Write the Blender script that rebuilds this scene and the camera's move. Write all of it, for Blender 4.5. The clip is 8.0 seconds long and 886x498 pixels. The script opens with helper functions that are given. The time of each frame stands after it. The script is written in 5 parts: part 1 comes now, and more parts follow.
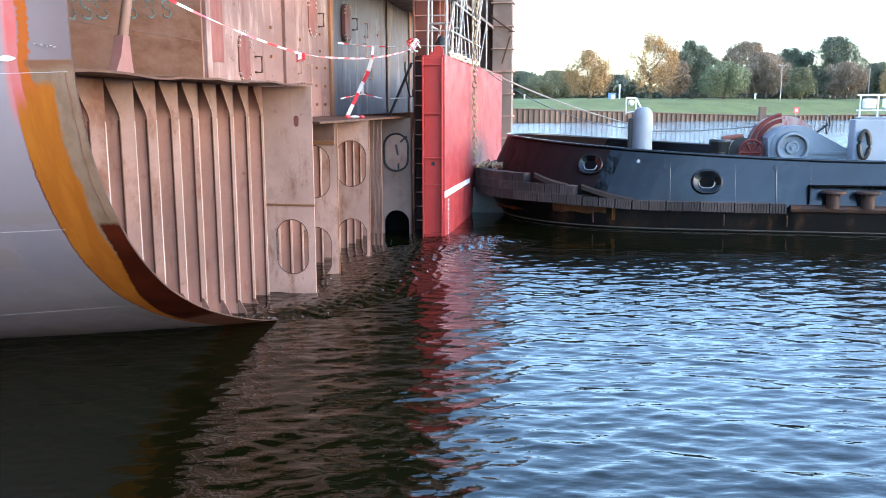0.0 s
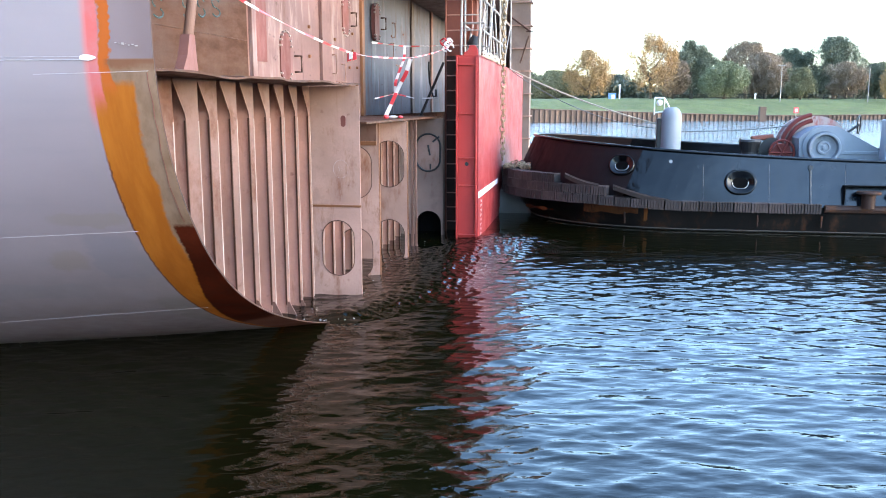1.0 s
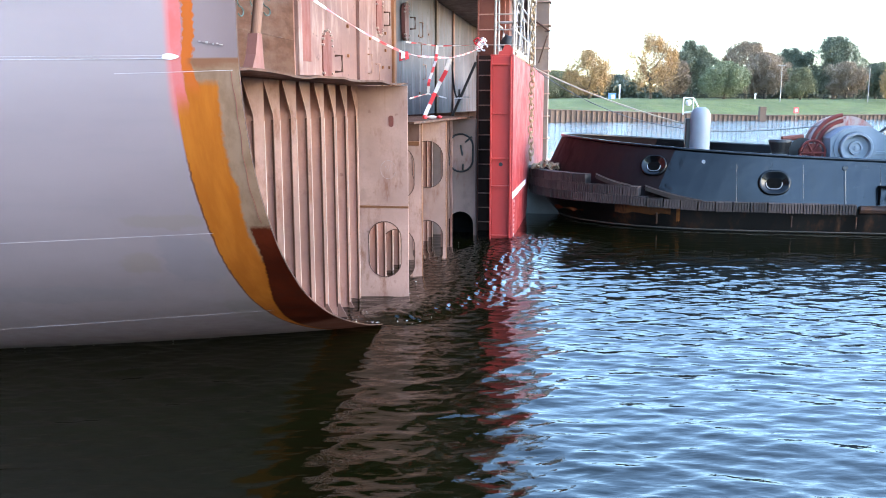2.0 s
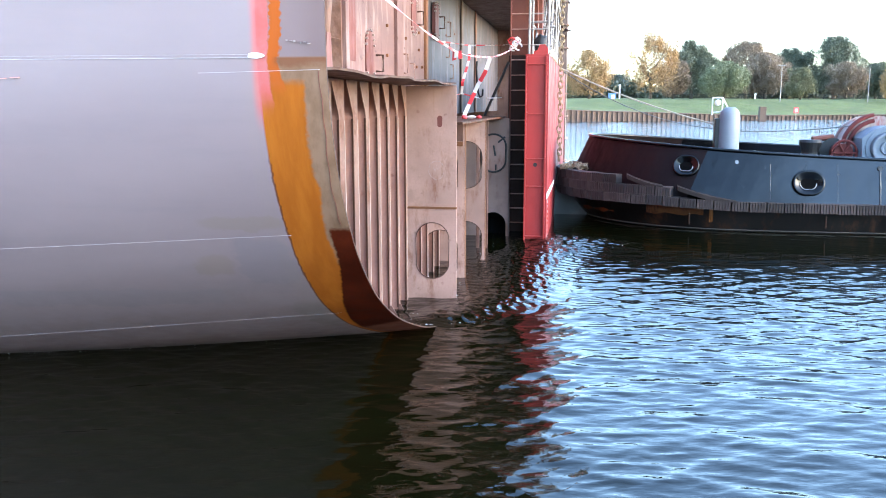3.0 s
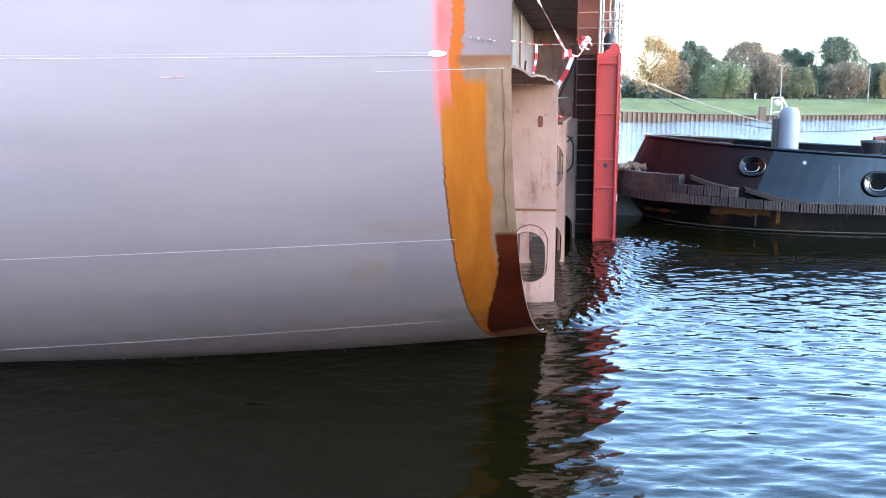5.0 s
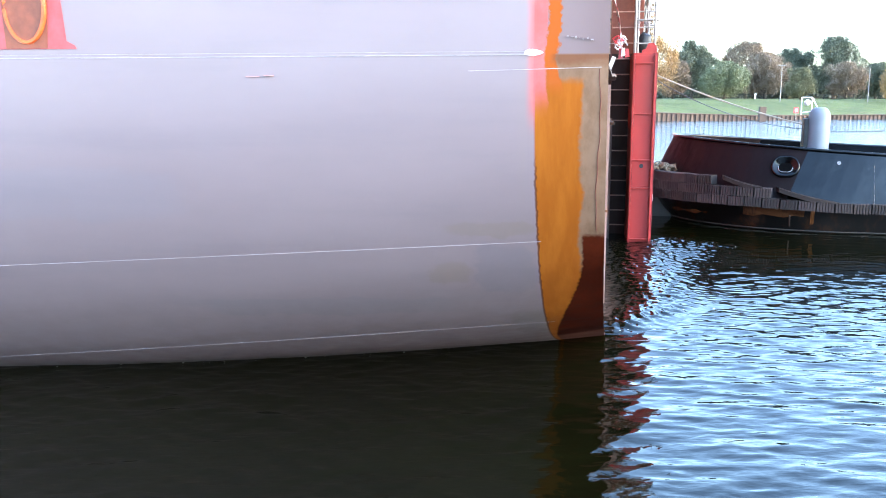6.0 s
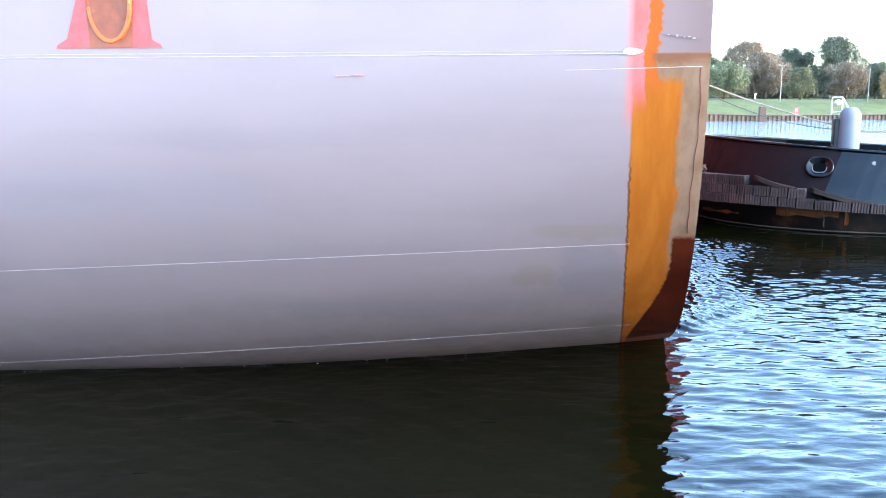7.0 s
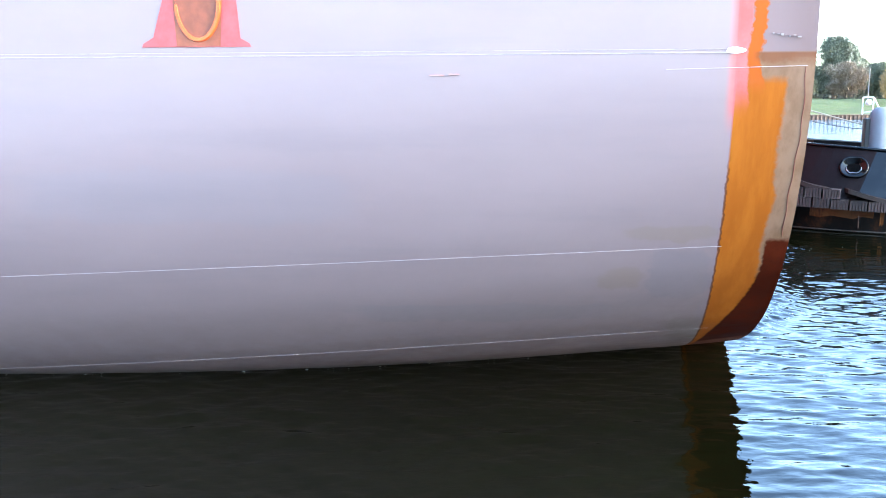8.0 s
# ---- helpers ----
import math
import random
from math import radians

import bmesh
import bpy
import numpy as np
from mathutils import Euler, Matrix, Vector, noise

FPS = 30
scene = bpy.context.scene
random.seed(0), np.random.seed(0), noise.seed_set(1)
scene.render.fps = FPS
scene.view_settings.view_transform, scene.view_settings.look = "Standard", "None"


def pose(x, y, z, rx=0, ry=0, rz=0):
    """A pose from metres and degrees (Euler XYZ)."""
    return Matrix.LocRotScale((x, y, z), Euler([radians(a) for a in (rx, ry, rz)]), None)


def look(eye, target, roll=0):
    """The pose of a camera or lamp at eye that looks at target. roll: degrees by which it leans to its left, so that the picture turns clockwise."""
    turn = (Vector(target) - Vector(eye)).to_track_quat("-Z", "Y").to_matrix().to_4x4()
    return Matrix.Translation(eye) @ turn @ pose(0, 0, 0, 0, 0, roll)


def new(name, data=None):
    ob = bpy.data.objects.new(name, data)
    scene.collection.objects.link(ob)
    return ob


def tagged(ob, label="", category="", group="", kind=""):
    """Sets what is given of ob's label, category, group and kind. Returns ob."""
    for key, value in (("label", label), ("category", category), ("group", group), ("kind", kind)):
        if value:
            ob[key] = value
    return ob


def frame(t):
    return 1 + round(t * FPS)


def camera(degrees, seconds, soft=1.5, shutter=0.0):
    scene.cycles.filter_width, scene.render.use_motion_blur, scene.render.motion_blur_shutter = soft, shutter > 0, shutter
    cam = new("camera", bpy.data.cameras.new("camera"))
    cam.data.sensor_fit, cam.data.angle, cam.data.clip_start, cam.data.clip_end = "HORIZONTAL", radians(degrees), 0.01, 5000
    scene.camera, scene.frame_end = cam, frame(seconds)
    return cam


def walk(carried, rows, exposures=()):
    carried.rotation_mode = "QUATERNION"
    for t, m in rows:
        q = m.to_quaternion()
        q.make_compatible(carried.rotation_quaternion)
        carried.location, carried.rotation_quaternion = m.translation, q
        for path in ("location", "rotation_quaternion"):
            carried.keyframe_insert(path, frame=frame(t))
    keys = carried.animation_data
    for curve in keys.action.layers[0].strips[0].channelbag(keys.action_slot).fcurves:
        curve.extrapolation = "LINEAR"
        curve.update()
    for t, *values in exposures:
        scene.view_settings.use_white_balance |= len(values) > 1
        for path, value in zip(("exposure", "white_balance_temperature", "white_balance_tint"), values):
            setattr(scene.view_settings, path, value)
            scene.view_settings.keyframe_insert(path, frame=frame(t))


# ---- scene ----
# camera: a still eye on a quay, 2.76 m over the water
EYE = 2.76
cam = camera(55.2, 8.0, soft=1.0)
KELVIN, TINT = 6350, 9
walk(cam, [(0.0, pose(0, 0, EYE, 90 - 9.67, 0.07, 0)), (8.0, pose(0, 0, EYE, 90 - 9.67, 0.07, 0))], [(t, stops, KELVIN, TINT) for t, stops in ((0.0, 3.52), (3.0, 3.76), (6.0, 4.0), (8.0, 4.12))])

# the ship and the tug drift together at a steady 0.7 m/s along HEAD
HEAD, SPEED, START = -9.61, 0.697, (-2.94, 6.88)
HX, HY = math.cos(radians(HEAD)), math.sin(radians(HEAD))


def ship_pose(t):
    return pose(START[0] + SPEED * t * HX, START[1] + SPEED * t * HY, 0, 0, 0, HEAD)


# ---- light: pale evening sky, soft sun through thin cloud ----
SUN_EL, SUN_AZ = 17.0, 112.0      # azimuth from +y towards +x
world = bpy.data.worlds.new("sky")
scene.world = world
world.use_nodes = True
wn = world.node_tree
sky = wn.nodes.new("ShaderNodeTexSky")
sky.sky_type, sky.sun_disc = "NISHITA", False
sky.sun_elevation, sky.sun_rotation = radians(SUN_EL), radians(SUN_AZ)
sky.air_density, sky.dust_density, sky.ozone_density = 1.0, 0.8, 2.6
wn.links.new(sky.outputs[0], wn.nodes["Background"].inputs[0])
wn.nodes["Background"].inputs[1].default_value = 0.15
sun = new("sun", bpy.data.lights.new("sun", "SUN"))
sun.data.energy, sun.data.angle, sun.data.color = 0.07, radians(18), (1.0, 0.80, 0.62)
SE, SA = radians(SUN_EL), radians(SUN_AZ)
sun.matrix_world = look((40 * math.sin(SA) * math.cos(SE), 40 * math.cos(SA) * math.cos(SE), 40 * math.sin(SE)), (0, 0, 0))


# ---- materials ----
class Nodes:
    """Small wrapper round one node material."""

    def __init__(self, name):
        self.mat = bpy.data.materials.new(name)
        self.mat.use_nodes = True
        self.t = self.mat.node_tree
        self.b = self.t.nodes["Principled BSDF"]
        self.co = self.t.nodes.new("ShaderNodeTexCoord").outputs["Object"]

    def node(self, kind, **values):
        n = self.t.nodes.new(kind)
        for key, value in values.items():
            n.inputs[key].default_value = value
        return n

    def link(self, a, b):
        self.t.links.new(a, b)

    def stretch(self, scale):
        m = self.node("ShaderNodeMapping", Scale=scale)
        self.link(self.co, m.inputs["Vector"])
        return m.outputs[0]

    def noise(self, scale, detail=5.0, rough=0.6, stretch=None):
        n = self.node("ShaderNodeTexNoise", Scale=scale, Detail=detail, Roughness=rough)
        self.link(self.stretch(stretch) if stretch else self.co, n.inputs["Vector"])
        return n.outputs["Fac"]

    def ramp(self, value, lo, hi, a=0.0, b=1.0):
        n = self.t.nodes.new("ShaderNodeMapRange")
        n.interpolation_type = "SMOOTHSTEP"
        for k, v in ((1, lo), (2, hi), (3, a), (4, b)):
            n.inputs[k].default_value = v
        self.link(value, n.inputs[0])
        return n.outputs[0]

    def math(self, op, a, b=None):
        n = self.t.nodes.new("ShaderNodeMath")
        n.operation = op
        for k, v in ((0, a), (1, b)):
            if v is None:
                continue
            if isinstance(v, (int, float)):
                n.inputs[k].default_value = v
            else:
                self.link(v, n.inputs[k])
        return n.outputs[0]

    def mix(self, fac, a, b):
        n = self.t.nodes.new("ShaderNodeMix")
        n.data_type = "RGBA"
        for k, v in ((0, fac), (6, a), (7, b)):
            if isinstance(v, (int, float)):
                n.inputs[k].default_value = v
            elif isinstance(v, tuple):
                n.inputs[k].default_value = (*v, 1)
            else:
                self.link(v, n.inputs[k])
        return n.outputs[2]

    def bump(self, height, strength, distance=0.01):
        n = self.node("ShaderNodeBump", Strength=strength, Distance=distance)
        self.link(height, n.inputs["Height"])
        self.link(n.outputs[0], self.b.inputs["Normal"])

    def finish(self, colour, rough, metal=0.0):
        self.link(colour, self.b.inputs["Base Color"]) if not isinstance(colour, tuple) else setattr(self.b.inputs["Base Color"], "default_value", (*colour, 1))
        if isinstance(rough, (int, float)):
            self.b.inputs["Roughness"].default_value = rough
        else:
            self.link(rough, self.b.inputs["Roughness"])
        self.b.inputs["Metallic"].default_value = metal
        return self.mat


def painted(name, base, rust=(0.16, 0.06, 0.025), amount=0.5, vary=0.25, rough=0.55, streak=1.0, scale=1.0, spec=0.18, depth=1.0):
    """Painted steel: cloudy tone, rust blotches and runs, fine grain."""
    m = Nodes(name)
    m.b.inputs["Specular IOR Level"].default_value = spec
    dark = tuple(c * (1 - vary) for c in base)
    light = tuple(min(1, c * (1 + vary * 0.6)) for c in base)
    flat = (1, depth, 1)
    big = m.noise(0.9 * scale, 4, 0.5, flat)
    fine = m.noise(34 * scale, 6, 0.5, flat)
    runs = m.noise(2.4 * scale, 7, 0.7, (1.7, 1.7 * depth, 0.55 / streak))
    c = m.mix(m.ramp(big, 0.3, 0.7), dark, light)
    c = m.mix(m.math("MULTIPLY", m.ramp(fine, 0.35, 0.75), 0.22), c, dark)
    lo = 0.74 - 0.3 * amount
    c = m.mix(m.math("MULTIPLY", m.ramp(runs, lo, lo + 0.2), min(1.0, 0.35 + amount * 0.6)), c, rust)
    thin = m.noise(5 * scale, 4, 0.6, (3.0, 3.0 * depth, 0.16))
    c = m.mix(m.math("MULTIPLY", m.ramp(thin, 0.62, 0.74), (0.22 if streak >= 1 else 0.06) * amount), c, rust)
    blots = m.noise(3.4 * scale, 6, 0.65, flat)
    c = m.mix(m.math("MULTIPLY", m.ramp(blots, 0.52, 0.72), 0.5 * amount + 0.08), c, tuple(0.55 * v for v in base))
    c = m.mix(m.math("MULTIPLY", m.ramp(blots, 0.42, 0.26), 0.22), c, tuple(min(1, 1.35 * v) for v in base))
    spots = m.noise(9 * scale, 5, 0.5, flat)
    c = m.mix(m.math("MULTIPLY", m.ramp(spots, 0.72 - 0.1 * amount, 0.8), 0.8 * amount), c, tuple(0.6 * v for v in rust))
    m.bump(m.noise(14 * scale, 6), 0.25, 0.006 / scale)
    return m.finish(c, m.ramp(runs, 0.3, 0.75, rough - 0.08, rough + 0.25))


def streaked(name, base, pale, rust):
    """Old primer with pale and rusty runs down the plate, blotches and scuffs."""
    m = Nodes(name)
    m.b.inputs["Specular IOR Level"].default_value = 0.18
    c = m.mix(m.ramp(m.noise(0.8, 5, 0.6, (1, 0.4, 1)), 0.3, 0.7), tuple(v * 0.75 for v in base), tuple(v * 1.2 for v in base))
    c = m.mix(m.math("MULTIPLY", m.ramp(m.noise(2.2, 6, 0.65, (2, 0.9, 0.22)), 0.5, 0.68), 0.75), c, pale)
    c = m.mix(m.math("MULTIPLY", m.ramp(m.noise(3.1, 7, 0.7, (2, 1.1, 0.16)), 0.53, 0.66), 0.8), c, rust)
    c = m.mix(m.math("MULTIPLY", m.ramp(m.noise(1.3, 6, 0.7, (1, 0.5, 0.8)), 0.56, 0.72), 0.6), c, rust)
    c = m.mix(m.math("MULTIPLY", m.ramp(m.noise(7, 6, 0.6, (1, 0.5, 1)), 0.63, 0.72), 0.7), c, tuple(v * 0.5 for v in rust))
    m.bump(m.noise(12, 6), 0.25, 0.006)
    return m.finish(c, 0.6)


def plain(name, base, rough=0.6, metal=0.0, vary=0.2, scale=8.0, bump=0.15):
    m = Nodes(name)
    c = m.mix(m.ramp(m.noise(scale, 6), 0.3, 0.7), tuple(v * (1 - vary) for v in base), tuple(min(1, v * (1 + vary)) for v in base))
    m.bump(m.noise(scale * 4, 5), bump, 0.004)
    return m.finish(c, rough, metal)


def varied(name, base, rough=0.8, vary=0.5, scale=6.0):
    """Like plain(), with each piece a little lighter or darker."""
    m = Nodes(name)
    info = m.t.nodes.new("ShaderNodeObjectInfo").outputs["Random"]
    geo = m.t.nodes.new("ShaderNodeNewGeometry").outputs["Random Per Island"]
    k = m.math("FRACT", m.math("ADD", info, geo))
    c = m.mix(k, tuple(v * (1 - vary) for v in base), tuple(min(1, v * (1 + vary)) for v in base))
    c = m.mix(m.math("MULTIPLY", m.ramp(m.noise(scale, 5), 0.45, 0.75), 0.5), c, tuple(v * 0.5 for v in base))
    m.bump(m.noise(scale * 5, 4), 0.3, 0.006)
    return m.finish(c, rough)


def shell_material():
    """Grey shop primer on the plating, with the bare and primed band along the cut edge."""
    m = Nodes("hull_plating_paint")
    s = m.node("ShaderNodeSeparateXYZ")
    m.link(m.co, s.inputs[0])
    z = s.outputs[2]
    x = m.math("SUBTRACT", s.outputs[0], m.math("MULTIPLY", m.math("MAXIMUM", s.outputs[1], 0.0), 0.036))
    w = m.noise(3.0, 5)
    f = m.noise(22.0, 5)
    wob = m.math("MULTIPLY", m.math("SUBTRACT", w, 0.5), 0.16)
    wob2 = m.math("MULTIPLY", m.math("SUBTRACT", f, 0.5), 0.05)
    xw = m.math("ADD", m.math("ADD", x, wob), wob2)
    zw = m.math("ADD", m.math("ADD", z, wob), wob2)
    grey = m.mix(m.ramp(m.noise(0.7, 5, 0.6, (0.5, 1, 1.4)), 0.3, 0.7), (0.1926, 0.1440, 0.1471), (0.2128, 0.1604, 0.1635))
    grey = m.mix(m.math("MULTIPLY", m.ramp(m.noise(1.2, 5, 0.6, (0.25, 1, 2.5)), 0.5, 0.75), 0.35), grey, (0.1589, 0.1252, 0.1330))
    grey = m.mix(m.math("MULTIPLY", m.ramp(m.noise(0.55, 3, 0.5, (0.6, 1, 1.6)), 0.62, 0.78), 0.35), grey, (0.1691, 0.1511, 0.1339))
    def spot(cx, cz, rx, rz, soft):
        """A blot round (cx, cz) with a ragged rim."""
        a = m.math("POWER", m.math("DIVIDE", m.math("ADD", m.math("SUBTRACT", x, cx), m.math("MULTIPLY", wob, 2.5)), rx), 4.0)
        b = m.math("POWER", m.math("DIVIDE", m.math("ADD", m.math("SUBTRACT", z, cz), m.math("MULTIPLY", wob, 1.2)), rz), 4.0)
        return m.ramp(m.math("ADD", a, b), 1.0 + soft, 1.0 - soft)
    grey = m.mix(m.math("MULTIPLY", spot(-0.80, 1.42, 0.26, 0.24, 0.5), 0.38), grey, (0.1385, 0.1189, 0.1339))
    grey = m.mix(m.math("MULTIPLY", spot(-1.25, 1.36, 0.13, 0.10, 0.9), 0.35), grey, (0.1691, 0.1189, 0.0783))
    grey = m.mix(m.math("MULTIPLY", spot(-0.90, 1.78, 0.32, 0.06, 0.9), 0.32), grey, (0.1691, 0.1221, 0.0814))
    grey = m.mix(m.math("MULTIPLY", spot(-0.62, 0.70, 0.20, 0.22, 0.7), 0.35), grey, (0.1221, 0.1057, 0.0885))
    grey = m.mix(m.math("MULTIPLY", spot(-4.6, 2.05, 1.3, 0.22, 0.7), 0.25), grey, (0.1792, 0.1604, 0.1800))
    grey = m.mix(m.math("MULTIPLY", spot(-2.4, 1.0, 1.1, 0.10, 0.5), 0.3), grey, (0.1456, 0.1252, 0.1378))
    # dark scum line just over the water
    grey = m.mix(m.math("MULTIPLY", m.ramp(zw, 0.16, 0.02), 0.65), grey, (0.09, 0.085, 0.08))
    orange = m.mix(m.ramp(m.noise(2.2, 6, 0.6, (3, 1, 0.5)), 0.35, 0.7), (0.2408, 0.0645, 0.0077), (0.3010, 0.0903, 0.0112))
    tan = m.mix(m.ramp(m.noise(5, 6, 0.6, (1.4, 1, 0.8)), 0.38, 0.72), (0.185, 0.110, 0.070), (0.135, 0.074, 0.042))
    brown = m.mix(m.ramp(m.noise(3, 6), 0.35, 0.7), (0.0291, 0.0042, 0.0013), (0.0603, 0.0088, 0.0027))
    pink = m.mix(m.ramp(w, 0.35, 0.65), (0.3870, 0.0817, 0.0731), (0.3440, 0.1204, 0.1118))
    salmon = (0.125, 0.045, 0.030)
    above = m.ramp(z, 3.105, 3.125)
    # band zones, from the edge inwards
    band = m.mix(m.ramp(xw, -0.205, -0.165), orange, tan)
    band = m.mix(m.ramp(zw, 2.88, 2.97), band, tan)
    edge = m.ramp(z, 0.35, 1.55, -0.47, -0.17)
    is_brown = m.math("MULTIPLY", m.ramp(m.math("SUBTRACT", m.math("ADD", x, wob2), edge), -0.012, 0.012), m.ramp(zw, 1.78, 1.73))
    band = m.mix(is_brown, band, brown)
    band = m.mix(m.math("MULTIPLY", is_brown, m.ramp(m.math("SUBTRACT", z, m.math("MULTIPLY", x, 0.3)), 0.55, 0.48)), band, salmon)
    # orange drip and pink stripe along the old paint's border
    over = m.mix(m.ramp(x, -0.30, -0.02), (0.1634, 0.1160, 0.1136), (0.1419, 0.0976, 0.0944))
    band = m.mix(above, band, over)
    drip = m.math("MULTIPLY", m.ramp(m.math("ABSOLUTE", m.math("ADD", m.math("ADD", xw, wob), 0.40)), 0.055, 0.035), m.ramp(z, 2.8, 2.95))
    band = m.mix(drip, band, (0.29, 0.066, 0.012))
    stripe = m.math("MULTIPLY", m.ramp(xw, -0.435, -0.455), m.ramp(zw, 2.65, 2.9))
    band = m.mix(stripe, band, pink)
    c = m.mix(m.ramp(x, -0.535, -0.515), grey, band)
    rim = m.math("MULTIPLY", m.ramp(m.math("ABSOLUTE", m.math("ADD", m.math("ADD", x, wob2), 0.522)), 0.012, 0.004), m.ramp(zw, 2.45, 2.2))
    c = m.mix(m.math("MULTIPLY", rim, 0.8), c, (0.07, 0.025, 0.012))
    top_rust = m.math("MULTIPLY", m.ramp(zw, 3.02, 3.09), m.math("MULTIPLY", m.ramp(z, 3.125, 3.105), m.ramp(xw, -0.42, -0.34)))
    c = m.mix(m.math("MULTIPLY", top_rust, 0.85), c, (0.13, 0.05, 0.024))
    soft = m.math("MULTIPLY", m.ramp(m.math("ADD", x, m.math("MULTIPLY", wob, 0.3)), -0.60, -0.53), m.ramp(z, 2.5, 2.8))
    c = m.mix(m.math("MULTIPLY", soft, m.math("LESS_THAN", x, -0.52)), c, pink)
    m.bump(m.noise(5, 5, 0.5), 0.12, 0.02)
    m.link(m.ramp(x, -0.54, -0.52, 0.4, 0.05), m.b.inputs["Specular IOR Level"])
    return m.finish(c, m.math("ADD", m.ramp(w, 0.3, 0.7, 0.34, 0.5), m.ramp(x, -0.54, -0.52, 0.0, 0.25)))


def water_material():
    m = Nodes("harbour_water_surface")
    c = m.mix(m.ramp(m.noise(0.25, 4), 0.35, 0.65), (0.0024, 0.0026, 0.0007), (0.0034, 0.0035, 0.0009))
    h = m.math("ADD", m.math("ADD", m.noise(3.2, 3, 0.55, (0.55, 1.25, 1)), m.math("MULTIPLY", m.math("ADD", m.noise(0.9, 2, 0.5, (0.5, 1.3, 1)), m.math("MULTIPLY", m.noise(0.22, 2, 0.5, (0.5, 1.3, 1)), 1.0)), 0.8)), m.math("MULTIPLY", m.noise(11, 3, 0.5, (0.6, 1.2, 1)), 0.34))
    s = m.node("ShaderNodeSeparateXYZ")
    m.link(m.co, s.inputs[0])
    h = m.math("MULTIPLY", h, m.ramp(s.outputs[1], 14.9, 16.2, 1.0, 0.3))
    open_water = m.ramp(s.outputs[1], 26, 60, 0.0, 26.0)
    h = m.math("ADD", h, m.math("MULTIPLY", m.noise(2.0, 3, 0.5, (0.4, 1, 1)), open_water))
    m.bump(h, 0.3, 0.034)
    m.b.inputs["IOR"].default_value = 1.33
    return m.finish(c, 0.02)


def tug_paint():
    """Black paint with the sky's sheen coloured in blue-grey aft, dented and scuffed."""
    m = Nodes("black_blue_tug_paint")
    s = m.node("ShaderNodeSeparateXYZ")
    m.link(m.co, s.inputs[0])
    cloud = m.noise(0.8, 6, 0.6)
    runs = m.noise(1.6, 6, 0.65, (2.2, 1, 0.35))
    # blue-grey mixed in towards the stern stands for sky sheen
    aft = m.math("ADD", s.outputs[0], m.math("MULTIPLY", m.math("SUBTRACT", cloud, 0.5), 3.0))
    c = m.mix(m.ramp(aft, 6.0, 7.6), (0.0017, 0.0018, 0.0024), (0.0071, 0.0097, 0.0138))
    c = m.mix(m.math("MULTIPLY", m.ramp(runs, 0.5, 0.68), 0.75), c, (0.0015, 0.0015, 0.0019))
    c = m.mix(m.math("MULTIPLY", m.ramp(m.noise(4.5, 6, 0.7), 0.60, 0.72), 0.7), c, (0.0151, 0.0156, 0.0173))
    c = m.mix(m.math("MULTIPLY", m.ramp(m.noise(2.8, 6, 0.7, (1.5, 1, 0.4)), 0.64, 0.74), 0.6), c, (0.0216, 0.0104, 0.0065))
    m.link(m.ramp(aft, 5.4, 7.0, 0.28, 0.42), m.b.inputs["Specular IOR Level"])
    m.bump(m.math("ADD", m.noise(1.7, 3, 0.5), m.math("MULTIPLY", m.noise(9, 4), 0.06)), 0.28, 0.09)
    return m.finish(c, m.ramp(runs, 0.35, 0.7, 0.08, 0.28))


def leaf_material(name, a, b):
    m = Nodes(name)
    k = m.t.nodes.new("ShaderNodeNewGeometry").outputs["Random Per Island"]
    return m.finish(m.mix(k, a, b), 0.7)


def grass_material():
    """Rough meadow: mown green with brown and dark tufts."""
    m = Nodes("meadow_grass")
    c = m.mix(m.ramp(m.noise(0.22, 5), 0.35, 0.65), (0.0648, 0.0780, 0.0126), (0.0950, 0.1092, 0.0198))
    c = m.mix(m.math("MULTIPLY", m.ramp(m.noise(0.35, 6, 0.7, (0.5, 1.5, 1)), 0.52, 0.66), 0.7), c, (0.1242, 0.1065, 0.0360))
    c = m.mix(m.math("MULTIPLY", m.ramp(m.noise(1.2, 6, 0.7), 0.50, 0.66), 0.65), c, (0.0302, 0.0442, 0.0090))
    m.bump(m.noise(2.5, 6, 0.7), 0.8, 0.3)
    return m.finish(c, 0.95)


M_SHELL = shell_material()
# one primer, its tone set by how each plate faces the light
M_WALL = painted("primed_bulkhead_steel", (0.1903, 0.0988, 0.0745), (0.0891, 0.0324, 0.0145), 0.8, 0.35, streak=1.0, depth=0.3)
M_STIFF = painted("primed_stiffener_steel", (0.3194, 0.1742, 0.1348), (0.1510, 0.0534, 0.0244), 0.7, 0.25, streak=1.0, depth=0.3)
M_FLANGEBAR = painted("worn_flange_primer", (0.1432, 0.0801, 0.0648), (0.0732, 0.0267, 0.0127), 0.85, 0.3, streak=1.0, depth=0.3)
M_WEB = painted("primed_web_steel", (0.335, 0.205, 0.165), (0.15, 0.060, 0.026), 0.75, 0.3)
M_RUSTSHADE = painted("dark_rust_and_shade_brown", (0.055, 0.026, 0.018), (0.03, 0.013, 0.009), 0.5)
M_PALE = painted("pale_edge_primer", (0.3150, 0.2475, 0.2175), (0.1650, 0.0750, 0.0450), 0.6, 0.25)
M_UPPER = streaked("weathered_pinkish_primer", (0.1461, 0.0797, 0.0686), (0.2565, 0.1925, 0.1749), (0.0642, 0.0199, 0.0097))
M_BROWN = painted("rusty_brown_plate", (0.0502, 0.0166, 0.0042), (0.0287, 0.0091, 0.0025), 0.7, streak=0.35, depth=0.3)
